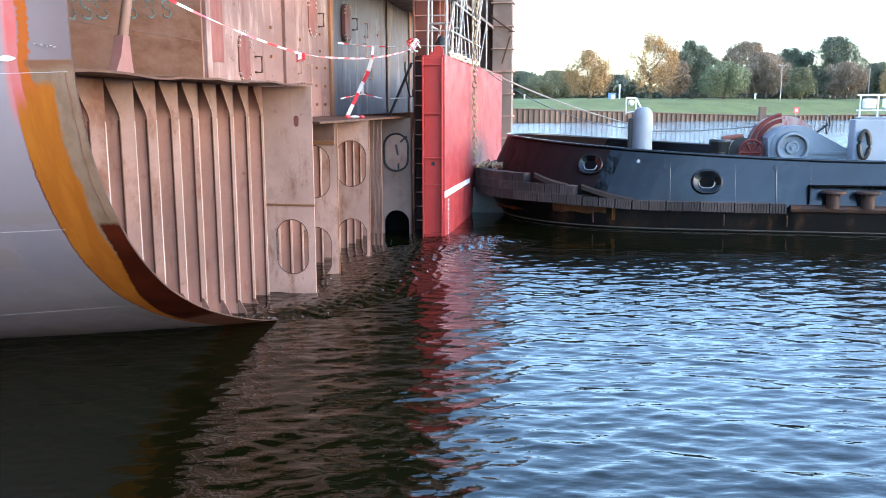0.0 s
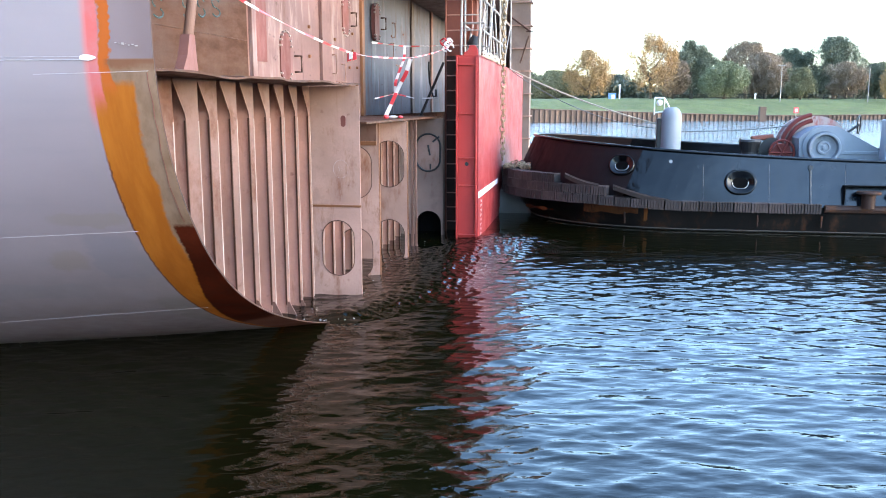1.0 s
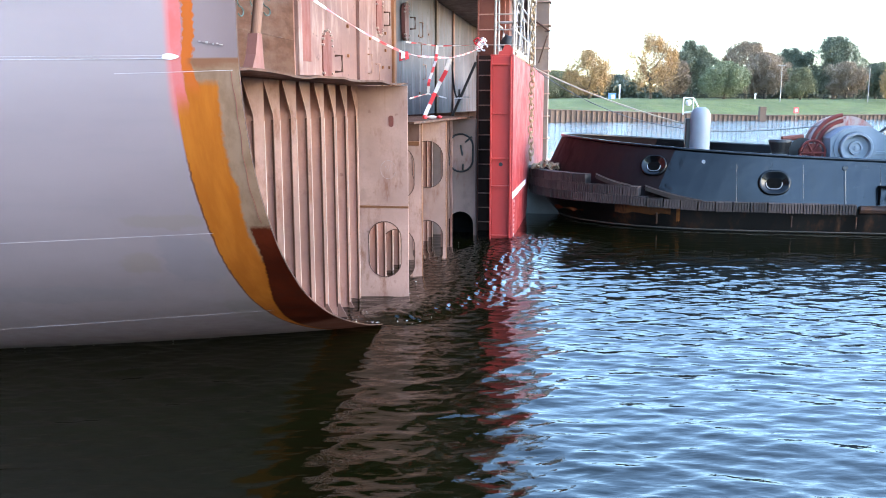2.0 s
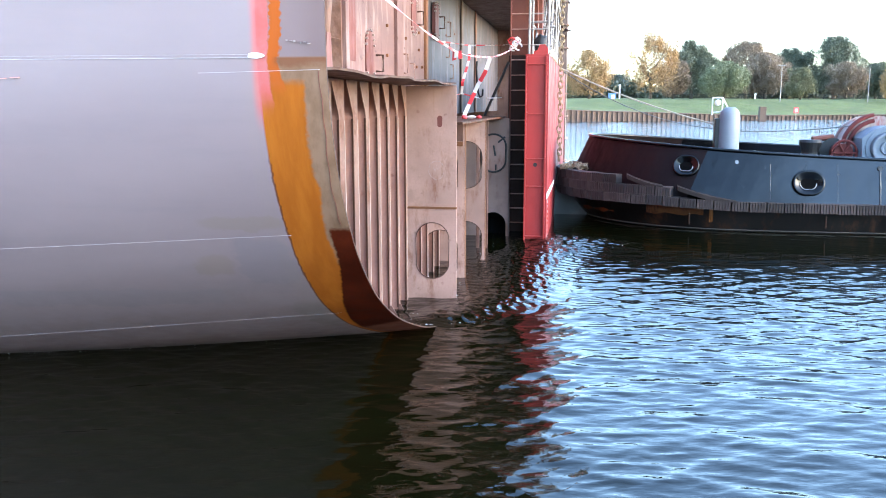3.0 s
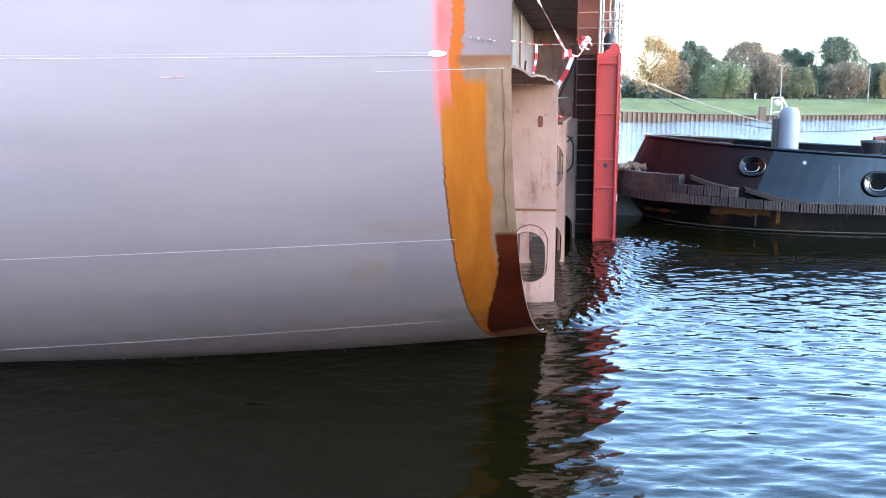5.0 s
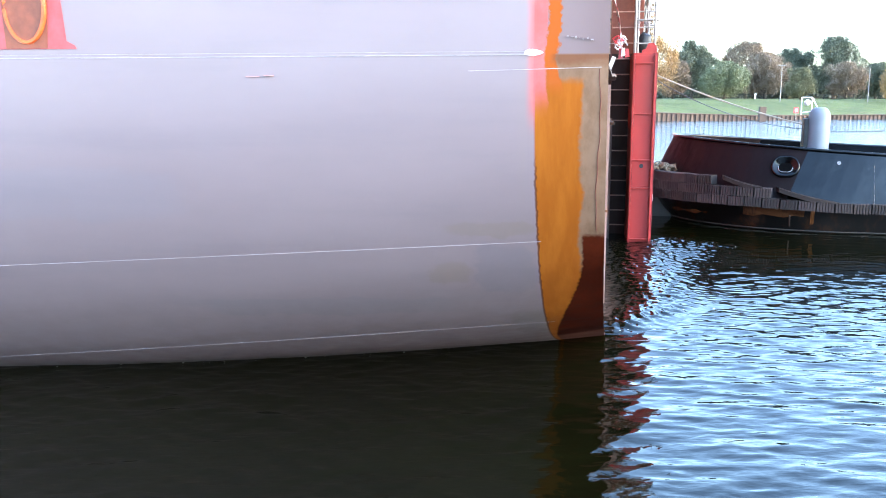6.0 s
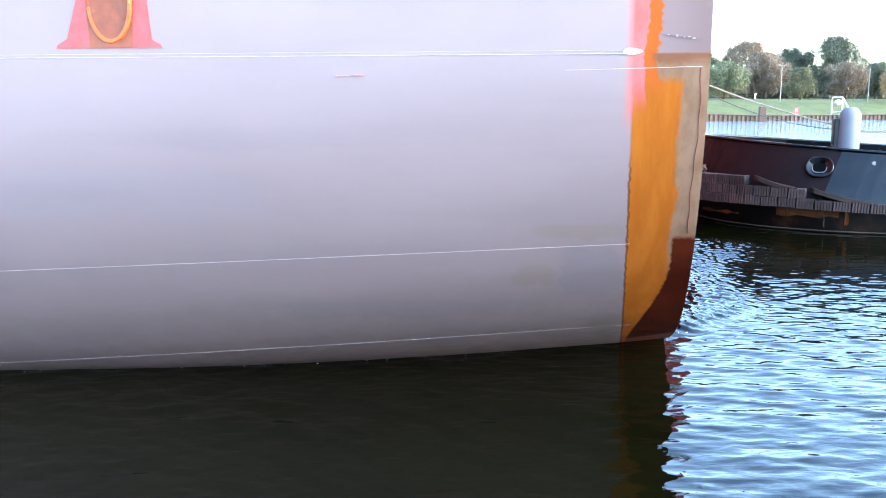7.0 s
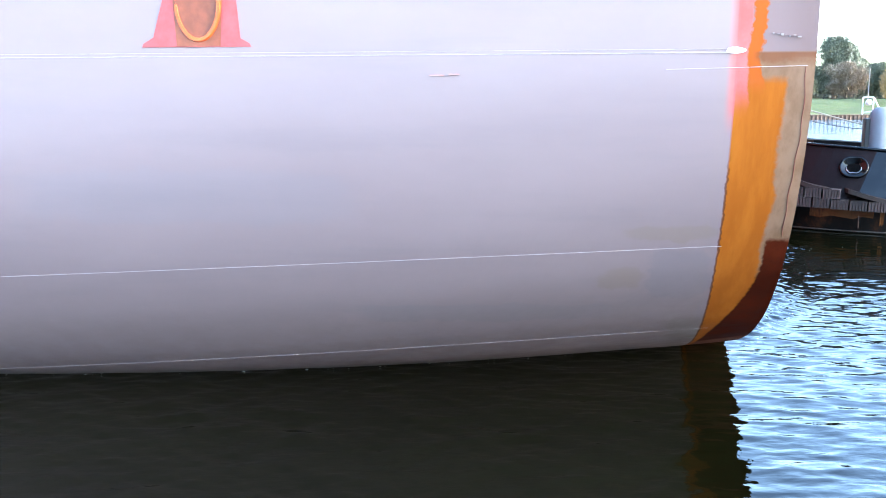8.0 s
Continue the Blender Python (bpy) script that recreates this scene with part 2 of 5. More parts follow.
M_BLUE = streaked("blue_grey_plate", (0.0840, 0.0784, 0.0896), (0.1760, 0.1600, 0.1680), (0.0680, 0.0304, 0.0176))
M_DECK = painted("rusty_stringer_plate", (0.0680, 0.0288, 0.0168), (0.0400, 0.0168, 0.0096), 0.6, streak=0.4)
M_DARKIN = painted("dark_inner_steel", (0.12, 0.085, 0.07), (0.06, 0.03, 0.02), 0.5)
M_RUSTBAR = painted("rusty_orange_bar", (0.17, 0.072, 0.034), (0.085, 0.032, 0.014), 0.6)
M_OXIDE = painted("red_oxide_cover", (0.1316, 0.0446, 0.0366), (0.0778, 0.0261, 0.0197), 0.4)
M_RED = painted("red_coated_steel", (0.3168, 0.0299, 0.0264), (0.2376, 0.0220, 0.0220), 0.05, 0.12, 0.42, spec=0.3)
# the same red coating, tinted for the light on its side facing
M_REDSIDE = painted("side_red_coated_steel", (0.2200, 0.0282, 0.0299), (0.1848, 0.0246, 0.0273), 0.03, 0.12, 0.42, spec=0.25, depth=0.25)
M_WHITE = plain("white_marking_paint", (0.78, 0.77, 0.75), 0.5)
M_LADDER = painted("dark_brown_ladder_steel", (0.15, 0.050, 0.034), (0.08, 0.03, 0.02), 0.5)
M_RUNG = plain("rung_steel", (0.30, 0.16, 0.12), 0.6)
M_GALV = plain("galvanised_tube", (0.2480, 0.2232, 0.2046), 0.5, 0.3, 0.3)
M_PLANK = varied("scaffold_board_wood", (0.30, 0.22, 0.15), 0.85, 0.3)
M_TAPEW = plain("white_tape_plastic", (0.4960, 0.4712, 0.4712), 0.35, 0, 0.06)
M_TAPER = plain("red_tape_plastic", (0.4650, 0.0300, 0.0375), 0.35, 0, 0.1)
M_TUGHULL = tug_paint()
M_TUGMAROON = painted("maroon_bow_paint", (0.0075, 0.0032, 0.0036), (0.005, 0.003, 0.003), 0.12, 0.25, 0.5, spec=0.14)
M_TUGLOW = painted("black_lower_hull_paint", (0.0090, 0.0078, 0.0072), (0.0780, 0.0300, 0.0120), 0.75, 0.5, 0.4, scale=0.6, spec=0.3)
M_RUBBER = varied("worn_rubber_fender", (0.040, 0.027, 0.024), 0.85, 0.55)
M_BOARD = painted("worn_dark_fender_board", (0.034, 0.025, 0.022), (0.016, 0.011, 0.010), 0.6, 0.4)
M_BRIGHTRUST = painted("bright_orange_rust", (0.24, 0.085, 0.022), (0.09, 0.03, 0.012), 0.6)
M_STRIP = painted("rusty_rubbing_strip", (0.0450, 0.0240, 0.0180), (0.0900, 0.0348, 0.0144), 0.8, 0.4)
M_TUGGREY = painted("grey_deck_gear_paint", (0.1948, 0.2165, 0.2453), (0.1804, 0.0866, 0.0505), 0.2, 0.12)
M_TUGRED = painted("red_winch_paint", (0.1224, 0.0252, 0.0216), (0.0720, 0.0288, 0.0216), 0.4)
M_TUGDECK = painted("dark_tug_deck", (0.0420, 0.0420, 0.0434), (0.0700, 0.0350, 0.0210), 0.4)
M_BLACK = plain("black_iron", (0.008, 0.008, 0.009), 0.55)
# flat black that puts the dark of openings into the colour
M_SHADEBLACK = painted("shade_black", (0.004, 0.004, 0.004), (0.003, 0.003, 0.003), 0.1, 0.2, 0.8, spec=0.03)
M_STEEL = plain("dull_steel", (0.30, 0.30, 0.31), 0.4, 0.7)
M_GAP = plain("deck_seen_through", (0.0315, 0.0383, 0.0473), 0.5)
M_FLANGE = painted("worn_red_grey_paint", (0.34, 0.27, 0.25), (0.24, 0.05, 0.04), 0.9)
M_ORANGERUST = painted("orange_rust", (0.16, 0.06, 0.022), (0.04, 0.018, 0.012), 0.9)
M_DARKCOL = painted("near_black_brown_steel", (0.036, 0.017, 0.013), (0.018, 0.010, 0.008), 0.5)
M_SEAM = plain("pale_weld_seam", (0.36, 0.31, 0.32), 0.6)
M_ROPE = plain("hemp_rope", (0.36, 0.31, 0.24), 0.9, 0, 0.3, 60)
M_CABLE = plain("wire_rope", (0.10, 0.10, 0.10), 0.6)
M_CHAIN = painted("rusty_galvanised_chain", (0.2720, 0.2000, 0.1280), (0.2080, 0.0960, 0.0400), 0.4)
M_FOAM = plain("foam_bubbles", (0.72, 0.74, 0.74), 0.5)
M_WATER = water_material()
M_GRASS = grass_material()
M_PILE = varied("rusty_sheet_pile", (0.1054, 0.0651, 0.0465), 0.85, 0.25, 1.5)
M_BARK = plain("tree_bark", (0.07, 0.055, 0.04), 0.9)
M_GRAFF = plain("cyan_spray_paint", (0.0250, 0.0600, 0.0650), 0.6, 0, 0.3)
M_CHALK = plain("chalk_marks", (0.2550, 0.2104, 0.1976), 0.8)

RIDERS = []


# ---- mesh helpers ----
def mesh_object(name, bm, mat, smooth=False):
    me = bpy.data.meshes.new(name)
    bmesh.ops.recalc_face_normals(bm, faces=bm.faces)
    bm.to_mesh(me)
    bm.free()
    me.materials.append(mat)
    if smooth:
        for p in me.polygons:
            p.use_smooth = True
    return new(name, me)


def part(name, bm, mat, parent, label="", smooth=False):
    ob = mesh_object(name, bm, mat, smooth)
    ob.parent = parent
    return tagged(ob, label) if label else ob


def thing(name, label, category, group="", rides=True, kind=""):
    ob = new(name)
    tagged(ob, label, category, group, kind)
    if rides:
        RIDERS.append(ob)
    return ob


def box(bm, a, b, bevel=0.0):
    """A box between two corners, bevelled where asked."""
    a, b = Vector(a), Vector(b)
    made = bmesh.ops.create_cube(bm, size=1.0, matrix=Matrix.Translation((a + b) / 2) @ Matrix.Diagonal((*(b - a), 1)))
    if bevel:
        edges = {e for v in made["verts"] for e in v.link_edges}
        bmesh.ops.bevel(bm, geom=list(edges), offset=bevel, segments=2, affect="EDGES", profile=0.5)
    return bm


def boxes(*pairs, bevel=0.0):
    bm = bmesh.new()
    for a, b in pairs:
        box(bm, a, b, bevel)
    return bm


def rod(bm, a, b, r, sides=8, r2=None):
    """A round bar from a to b."""
    a, b = Vector(a), Vector(b)
    d = b - a
    m = Matrix.Translation((a + b) / 2) @ d.to_track_quat("Z", "Y").to_matrix().to_4x4()
    bmesh.ops.create_cone(bm, cap_ends=True, segments=sides, radius1=r, radius2=r if r2 is None else r2, depth=d.length, matrix=m)
    return bm


def prism(bm, outline, axis, lo, hi):
    """A flat outline of two-number points, pushed along an axis from lo to hi."""
    def at(p, h):
        return {"x": (h, p[0], p[1]), "y": (p[0], h, p[1]), "z": (p[0], p[1], h)}[axis]
    a = [bm.verts.new(at(p, lo)) for p in outline]
    b = [bm.verts.new(at(p, hi)) for p in outline]
    n = len(a)
    bm.faces.new(a)
    bm.faces.new(b)
    for i in range(n):
        bm.faces.new((a[i], a[(i + 1) % n], b[(i + 1) % n], b[i]))
    return bm


def oval(cx, cz, w, h, n=28):
    """An upright slot with round ends (or lying, if w > h)."""
    r = min(w, h) / 2
    pts = []
    for i in range(n):
        a = 2 * math.pi * i / n
        col, pz = r * math.cos(a), r * math.sin(a)
        pts.append((cx + col + (math.copysign(w / 2 - r, col) if w > h else 0), cz + pz + (math.copysign(h / 2 - r, pz) if h > w else 0)))
    return pts


def holed_plate(bm, x0, x1, z0, z1, y0, y1, holes):
    """An upright plate in an x-z plane, cut through by slots (cx, cz, w, h) stacked one over another."""
    holes = sorted(holes, key=lambda h: h[1])
    cuts = [z0] + [(a[1] + a[3] / 2 + b[1] - b[3] / 2) / 2 for a, b in zip(holes, holes[1:])] + [z1]
    for (cx, cz, w, h), lo, hi in zip(holes, cuts, cuts[1:]):
        inner = oval(cx, cz, w, h, 32)
        outer = []
        for col, pz in inner:
            dx, dz = col - cx, pz - cz
            k = min((x1 - cx) / dx if dx > 1e-6 else (x0 - cx) / dx if dx < -1e-6 else 1e9, (hi - cz) / dz if dz > 1e-6 else (lo - cz) / dz if dz < -1e-6 else 1e9)
            outer.append((cx + dx * k, cz + dz * k))
        for corner in ((x0, lo), (x1, lo), (x1, hi), (x0, hi)):
            j = min(range(32), key=lambda i: (outer[i][0] - corner[0]) ** 2 + (outer[i][1] - corner[1]) ** 2)
            outer[j] = corner
        ring = [[bm.verts.new((p[0], y, p[1])) for p in pts] for y in (y0, y1) for pts in (inner, outer)]
        n = 32
        for i in range(n):
            j = (i + 1) % n
            bm.faces.new((ring[0][i], ring[0][j], ring[1][j], ring[1][i]))
            bm.faces.new((ring[2][i], ring[2][j], ring[3][j], ring[3][i]))
            bm.faces.new((ring[0][i], ring[0][j], ring[2][j], ring[2][i]))
            bm.faces.new((ring[1][i], ring[1][j], ring[3][j], ring[3][i]))
    return bm


def tube(bm, pts, r, sides=6):
    """A round tube along points, its rings joined."""
    rings = []
    pts = [Vector(p) for p in pts]
    for i, p in enumerate(pts):
        d = (pts[min(i + 1, len(pts) - 1)] - pts[max(i - 1, 0)]).normalized()
        q = d.to_track_quat("Z", "Y").to_matrix()
        rings.append([bm.verts.new(p + q @ Vector((r * math.cos(2 * math.pi * k / sides), r * math.sin(2 * math.pi * k / sides), 0))) for k in range(sides)])
    for a, b in zip(rings, rings[1:]):
        for k in range(sides):
            bm.faces.new((a[k], a[(k + 1) % sides], b[(k + 1) % sides], b[k]))
    bm.faces.new(rings[0])
    bm.faces.new(rings[-1])
    return bm


def sag(a, b, drop, n=14):
    a, b = Vector(a), Vector(b)
    return [a.lerp(b, i / n) - Vector((0, 0, 4 * drop * (i / n) * (1 - i / n))) for i in range(n + 1)]


# ---- water ----
def axis_steps(dense_lo, dense_hi, step, lo, hi, growth):
    out = list(np.arange(dense_lo, dense_hi, step))
    s = step
    while out[-1] < hi:
        s *= growth
        out.append(out[-1] + s)
    s = step
    while out[0] > lo:
        s *= growth
        out.insert(0, out[0] - s)
    return np.array(out)


def build_water():
    xs = axis_steps(-6, 12, 0.05, -1500, 1500, 1.12)
    ys = axis_steps(4, 21, 0.027, -400, 2500, 1.09)
    gx, gy = np.meshgrid(xs, ys)
    rng = np.random.default_rng(4)
    z = np.zeros_like(gx)
    fine = np.gradient(ys)[:, None] + 0 * gx
    for k in range(60):
        wave = 0.125 * 10 ** (k / 59)
        a = radians(86 + rng.normal(0, 31))
        amp = 0.0029 * wave ** 0.42 * rng.uniform(0.4, 1.0)
        u = gx * math.cos(a) + gy * math.sin(a)
        v = -gx * math.sin(a) + gy * math.cos(a)
        bend = 1.7 * np.sin(v * 1.5 / wave ** 0.6 + rng.uniform(0, 6.28)) + 0.8 * np.sin(gx * 0.5 + gy * 0.3 + k)
        s = np.exp(2.0 * (np.sin(2 * np.pi * u / wave + bend + rng.uniform(0, 6.28)) - 1)) * 1.7 - 0.5
        patch = 0.65 + 0.5 * np.sin(gx * rng.uniform(.2, .7) + gy * rng.uniform(.2, .7) + rng.uniform(0, 6.28))
        z += amp * s * np.clip(patch, 0.1, 1.2) * np.clip(1.5 - fine * 4 / wave, 0, 1)
    z *= 1 - 0.72 * np.clip((gy - 14.9) / 1.3, 0, 1)
    ny, nx = gx.shape
    verts = np.stack([gx.ravel(), gy.ravel(), z.ravel()], 1)
    i = np.arange(ny * nx).reshape(ny, nx)
    faces = np.stack([i[:-1, :-1].ravel(), i[:-1, 1:].ravel(), i[1:, 1:].ravel(), i[1:, :-1].ravel()], 1)
    me = bpy.data.meshes.new("water")
    me.from_pydata(verts, [], faces)
    for p in me.polygons:
        p.use_smooth = True
    me.materials.append(M_WATER)
    return tagged(new("water", me), "dark rippled harbour water reflecting a blue sky", "water", kind="structure")


# ---- the ship's hull section ----
G_Z = np.array([-0.9, -0.6, -0.4, -0.15, -0.05, 0.07, 0.30, 0.56, 0.786, 1.0, 1.31, 1.53, 1.785, 2.23, 2.515, 2.85, 3.1, 9.0])
G_Y = np.array([22, 9, 6.1, 4.6, 4.15, 3.563, 2.797, 2.066, 1.595, 1.222, 0.845, 0.638, 0.427, 0.192, 0.088, 0.010, -0.020, -0.030])


def shell_y(x, level):
    """The plating's y at x, for a girth level that is the height at the cut end."""
    return 0.06 * x + float(np.interp(level, G_Z, G_Y))


def rise(x):
    """How far a girth level lies below its height at the cut end, x metres along."""
    x = max(x, -11.5)
    return 0.136 * x + 0.0055 * x * x


def smooth_levels():
    z = np.concatenate([[-0.85, -0.6, -0.5], np.arange(-0.4, 3.2, 0.06), np.arange(3.25, 4.0, 0.12), np.arange(4.3, 7.6, 0.6)])
    return z


def shell_point(x, level, out=0.0):
    k = rise(x) * (1 if level < 3.1 else max(0.0, 1 - (level - 3.1) / 3))
    y = np.mean([shell_y(x, level + d) for d in (np.linspace(-0.1, 0.1, 5) if level < 1.6 else np.linspace(-0.28, 0.28, 9))]) if -0.7 < level < 3.6 else shell_y(x, level)
    # the cut runs a little aslant, further out low down
    slant = 0.036 * min(4.5, max(0.0, y - 0.06 * x)) * min(1.0, max(0.0, (x + 1.2) / 0.6))
    return Vector((x + slant, y - out, level + k))


def build_ship():
    ship = thing("ship_hull_section", "unfinished ship hull section with grey plating and open cut end", "ship")
    # plating
    bm = bmesh.new()
    xs = [0.0, -0.15, -0.3, -0.5, -0.75, -1, -1.5, -2, -3, -4, -5, -6, -7, -8, -10, -13, -17, -22]
    levels = smooth_levels()
    outer = [[bm.verts.new(shell_point(x, l)) for l in levels] for x in xs]
    inner = [[bm.verts.new(shell_point(x, l) + Vector((0, 0.022, 0.006))) for l in levels] for x in xs]
    for g in (outer, inner):
        for a, b in zip(g, g[1:]):
            for i in range(len(levels) - 1):
                bm.faces.new((a[i], a[i + 1], b[i + 1], b[i]))
    rim_o, rim_i = [[bm.verts.new(v.co) for v in g[0]] for g in (outer, inner)]
    for i in range(len(levels) - 1):
        bm.faces.new((rim_o[i], rim_i[i], rim_i[i + 1], rim_o[i + 1])).material_index = 1
    skin = part("hull_plating", bm, M_SHELL, ship, "grey primed hull plating with orange and dark red band along the cut edge", True)
    skin.data.materials.append(M_RUSTSHADE)
    # weld seams and the taped line on the plating
    def seam(name, level_of, r, mat, x0, x1, label=""):
        b = bmesh.new()
        n = 40
        pts = []
        for i in range(n + 1):
            x = x0 + (x1 - x0) * i / n
            pts.append(shell_point(x, level_of(x), 0.001))
        tube(b, pts, r, 5)
        part(name, b, mat, ship, label)
    seam("weld_seam", lambda x: 1.705 + 0.057 * x - rise(x), 0.0016, M_SEAM, -20, -0.5)
    seam("weld_seam", lambda x: 0.777 + 0.087 * x - rise(x), 0.0014, M_SEAM, -20, -0.45)
    # upper seam runs level
    for dz, r in ((0.0, 0.0030), (0.024, 0.0016)):
        b = bmesh.new()
        tube(b, [Vector((x, 0.06 * x - 0.022, 3.112 + dz)) for x in np.linspace(-20, -0.5, 12)], r, 5)
        part("weld_seam", b, M_SEAM, ship)
    b = bmesh.new()
    prism(b, [(-0.60, 3.118), (-0.57, 3.108), (-0.53, 3.104), (-0.49, 3.112), (-0.465, 3.126), (-0.48, 3.138), (-0.52, 3.148), (-0.56, 3.150), (-0.59, 3.142)], "y", -0.062, -0.045)
    part("chalk_patch", b, M_WHITE, ship, "white paint dab")
    seam("chalk_line", lambda x: 3.0 + 0.024 * (x + 0.98) - rise(x), 0.0018, M_SEAM, -1.0, -0.05, "thin scribed chalk line")
    b = bmesh.new()
    tube(b, [shell_point(-0.06 + 0.010 * math.sin(l * 5.3) + 0.004 * math.sin(l * 23), l, 0.001) for l in np.linspace(1.78, 3.02, 60)], 0.0042, 4)
    part("dried_run", b, M_LADDER, ship, "dark dried paint run")
    for k in range(7):
        x = -0.30 + 0.028 * k
        b = boxes(((x, -0.046, 3.236 - 0.004 * k + 0.006 * math.sin(k * 2.7)), (x + 0.012 + 0.008 * math.sin(k * 1.3), -0.03, 3.243 - 0.004 * k + 0.004 * math.sin(k * 4.1))))
        part("chalk_mark", b, M_CHALK, ship, "illegible chalk mark")
    b = boxes(((-2.66, -0.186, 2.964), (-2.56, -0.15, 2.970)), ((-2.52, -0.186, 2.970), (-2.45, -0.15, 2.976)))
    part("paint_dash", b, plain("faded_red_marker", (0.55, 0.22, 0.20), 0.6), ship, "small red paint dashes")
    # red square with an orange ring, high on the plating
    def flat(name, outline, mat, lift, label=""):
        bb = bmesh.new()
        vs = [bb.verts.new((x, 0.06 * x - 0.024 - lift, z)) for x, z in outline]
        us = [bb.verts.new((x, 0.06 * x - 0.0, z)) for x, z in outline]
        bb.faces.new(vs)
        n = len(vs)
        for i in range(n):
            bb.faces.new((vs[i], vs[(i + 1) % n], us[(i + 1) % n], us[i]))
        part(name, bb, mat, ship, label)
    flat("red_paint_patch", [(-4.80, 3.18), (-3.97, 3.18), (-3.985, 3.205), (-4.05, 3.24), (-4.08, 3.6), (-4.10, 4.1), (-4.62, 4.1), (-4.60, 3.6), (-4.71, 3.25), (-4.79, 3.205)], plain("salmon_red_primer", (0.3432, 0.0510, 0.0510), 0.5), 0.004, "salmon red primer patch")
    flat("bare_paint_patch", [(-4.53, 3.185), (-4.20, 3.185), (-4.17, 3.6), (-4.18, 4.05), (-4.52, 4.05), (-4.55, 3.6)], plain("bare_rust_orange", (0.1920, 0.0488, 0.0210), 0.6), 0.008, "bare rusty patch")
    b = bmesh.new()
    tube(b, [Vector((-4.36 + 0.165 * math.cos(a), 0.06 * -4.36 - 0.034, 3.50 + 0.27 * math.sin(a))) for a in np.linspace(0, 2 * math.pi, 30)], 0.018, 5)
    part("spray_ring", b, plain("orange_spray", (0.55, 0.09, 0.015), 0.5), ship, "sprayed orange ring")

    # lower bulkhead with upright stiffeners
    def inside(x, top, far, step=()):
        """An outline in y and z of the space within the plating at x."""
        pts = [shell_point(x, l) for l in levels if -0.55 < l < top - rise(x)]
        return [(p.y + 0.02, p.z) for p in pts] + [(pts[-1].y + 0.02, top), *step, (far, step[-1][1] if step else top), (far, pts[0].z)]
    b = bmesh.new()
    prism(b, inside(-0.735, 3.0, 12.0, ((5.55, 3.0), (5.55, 2.484))), "x", -0.735, -0.705)
    part("lower_bulkhead", b, M_WALL, ship, "primed steel bulkhead with rust runs")
    # angle bars: a web square to the bulkhead, and a pale flange on its outer edge
    widths = {0: 0.26, 1: 0.27, 2: 0.19, 3: 0.17, 4: 0.13, 5: 0.12, 6: 0.09, 7: 0.08}
    for k in range(20):
        y = 1.03 + 0.53 * k
        if any(-0.10 < y - w < 0.16 for w in (6.97, 8.45, 11.5)):
            continue
        low = next(z for z in np.arange(-0.6, 3, 0.02) if shell_y(-0.6, z) < y - 0.03)
        top = 3.02 if y < 5.5 else 2.485
        wide = widths.get(k, 0.07)
        b = boxes(((-0.705, y - 0.006, low + 0.05), (-0.540, y + 0.006, top)))
        st = part("stiffener", b, M_STIFF, ship)
        b = bmesh.new()
        prism(b, [(y - 0.008, low + 0.19), (y + wide, low + 0.10), (y + wide, top - 0.004), (y - 0.25, top - 0.004), (y - 0.25, top - 0.03), (y - 0.03, top - 0.34), (y - 0.008, top - 0.40)], "x", -0.540, -0.528)
        part("flange", b, M_FLANGEBAR, st, "pale flange with a wide top bracket")
        # dark strip added for the shaded line between web and flange
        b = boxes(((-0.545, y - 0.022, low + 0.2), (-0.526, y - 0.008, top - 0.41)))
        part("gap_line_strip", b, M_RUSTSHADE, st, "thin dark strip added as the shaded gap line")
        # thin strip, paler than the flange, along its free edge
        b = boxes(((-0.5275, y + wide - 0.016, low + 0.12), (-0.524, y + wide, top - 0.42)))
        part("pale_edge", b, M_PALE, st, "pale strip along the flange's free edge")
        b = bmesh.new()
        prism(b, [(-0.53, low + 0.01), (-0.38, low + 0.01), (-0.39, low + 0.04), (-0.50, low + 0.24), (-0.53, low + 0.24)], "y", y - 0.012, y)
        part("bottom_bracket", b, M_FLANGEBAR, ship)
    # stringer plates
    b = bmesh.new()
    rows = []
    rng = random.Random(3)
    for i in range(24):
        y = 0.0 + 5.60 * i / 23
        dz = 0.012 * math.sin(i * 0.9) + 0.008 * rng.uniform(-1, 1) - 0.012 * math.exp(-((i - 8) / 5) ** 2)
        rows.append((y, dz))
    cols = [(-1.5, 0.0), (-0.5, 0.0), (-0.03, 1.0), (-0.015, 1.0)]
    top = [[b.verts.new((x + 0.15 * min(1, y / 2.5) * (x > -0.4), y, 3.045 + dz * w)) for x, w in cols] for y, dz in rows]
    bot = [[b.verts.new((x + 0.15 * min(1, y / 2.5) * (x > -0.4), y, 3.028 + dz * w - (0.004 if x > -0.1 else 0))) for x, w in cols] for y, dz in rows]
    for g in (top, bot):
        for r0, r1 in zip(g, g[1:]):
            for k in range(3):
                b.faces.new((r0[k], r0[k + 1], r1[k + 1], r1[k]))
    for (t0, t1), (b0, b1) in zip(zip(top, top[1:]), zip(bot, bot[1:])):
        b.faces.new((t0[3], t1[3], b1[3], b0[3]))
    for tt, bb in ((top[0], bot[0]), (top[-1], bot[-1])):
        for k in range(3):
            b.faces.new((tt[k], tt[k + 1], bb[k + 1], bb[k]))
    part("upper_stringer", b, M_DECK, ship, "buckled rusty stringer plate with a dark edge")
    part("lower_stringer", boxes(((-1.5, 5.63, 2.485), (0.22, 11.95, 2.52)), bevel=0.004), M_DECK, ship, "rusty stringer plate")
    # deep web plates, cut with slots
    b = holed_plate(bmesh.new(), -0.72, 0.155, -0.5, 1.30, 5.47, 5.49, [(-0.19, 0.70, 0.48, 0.81)])
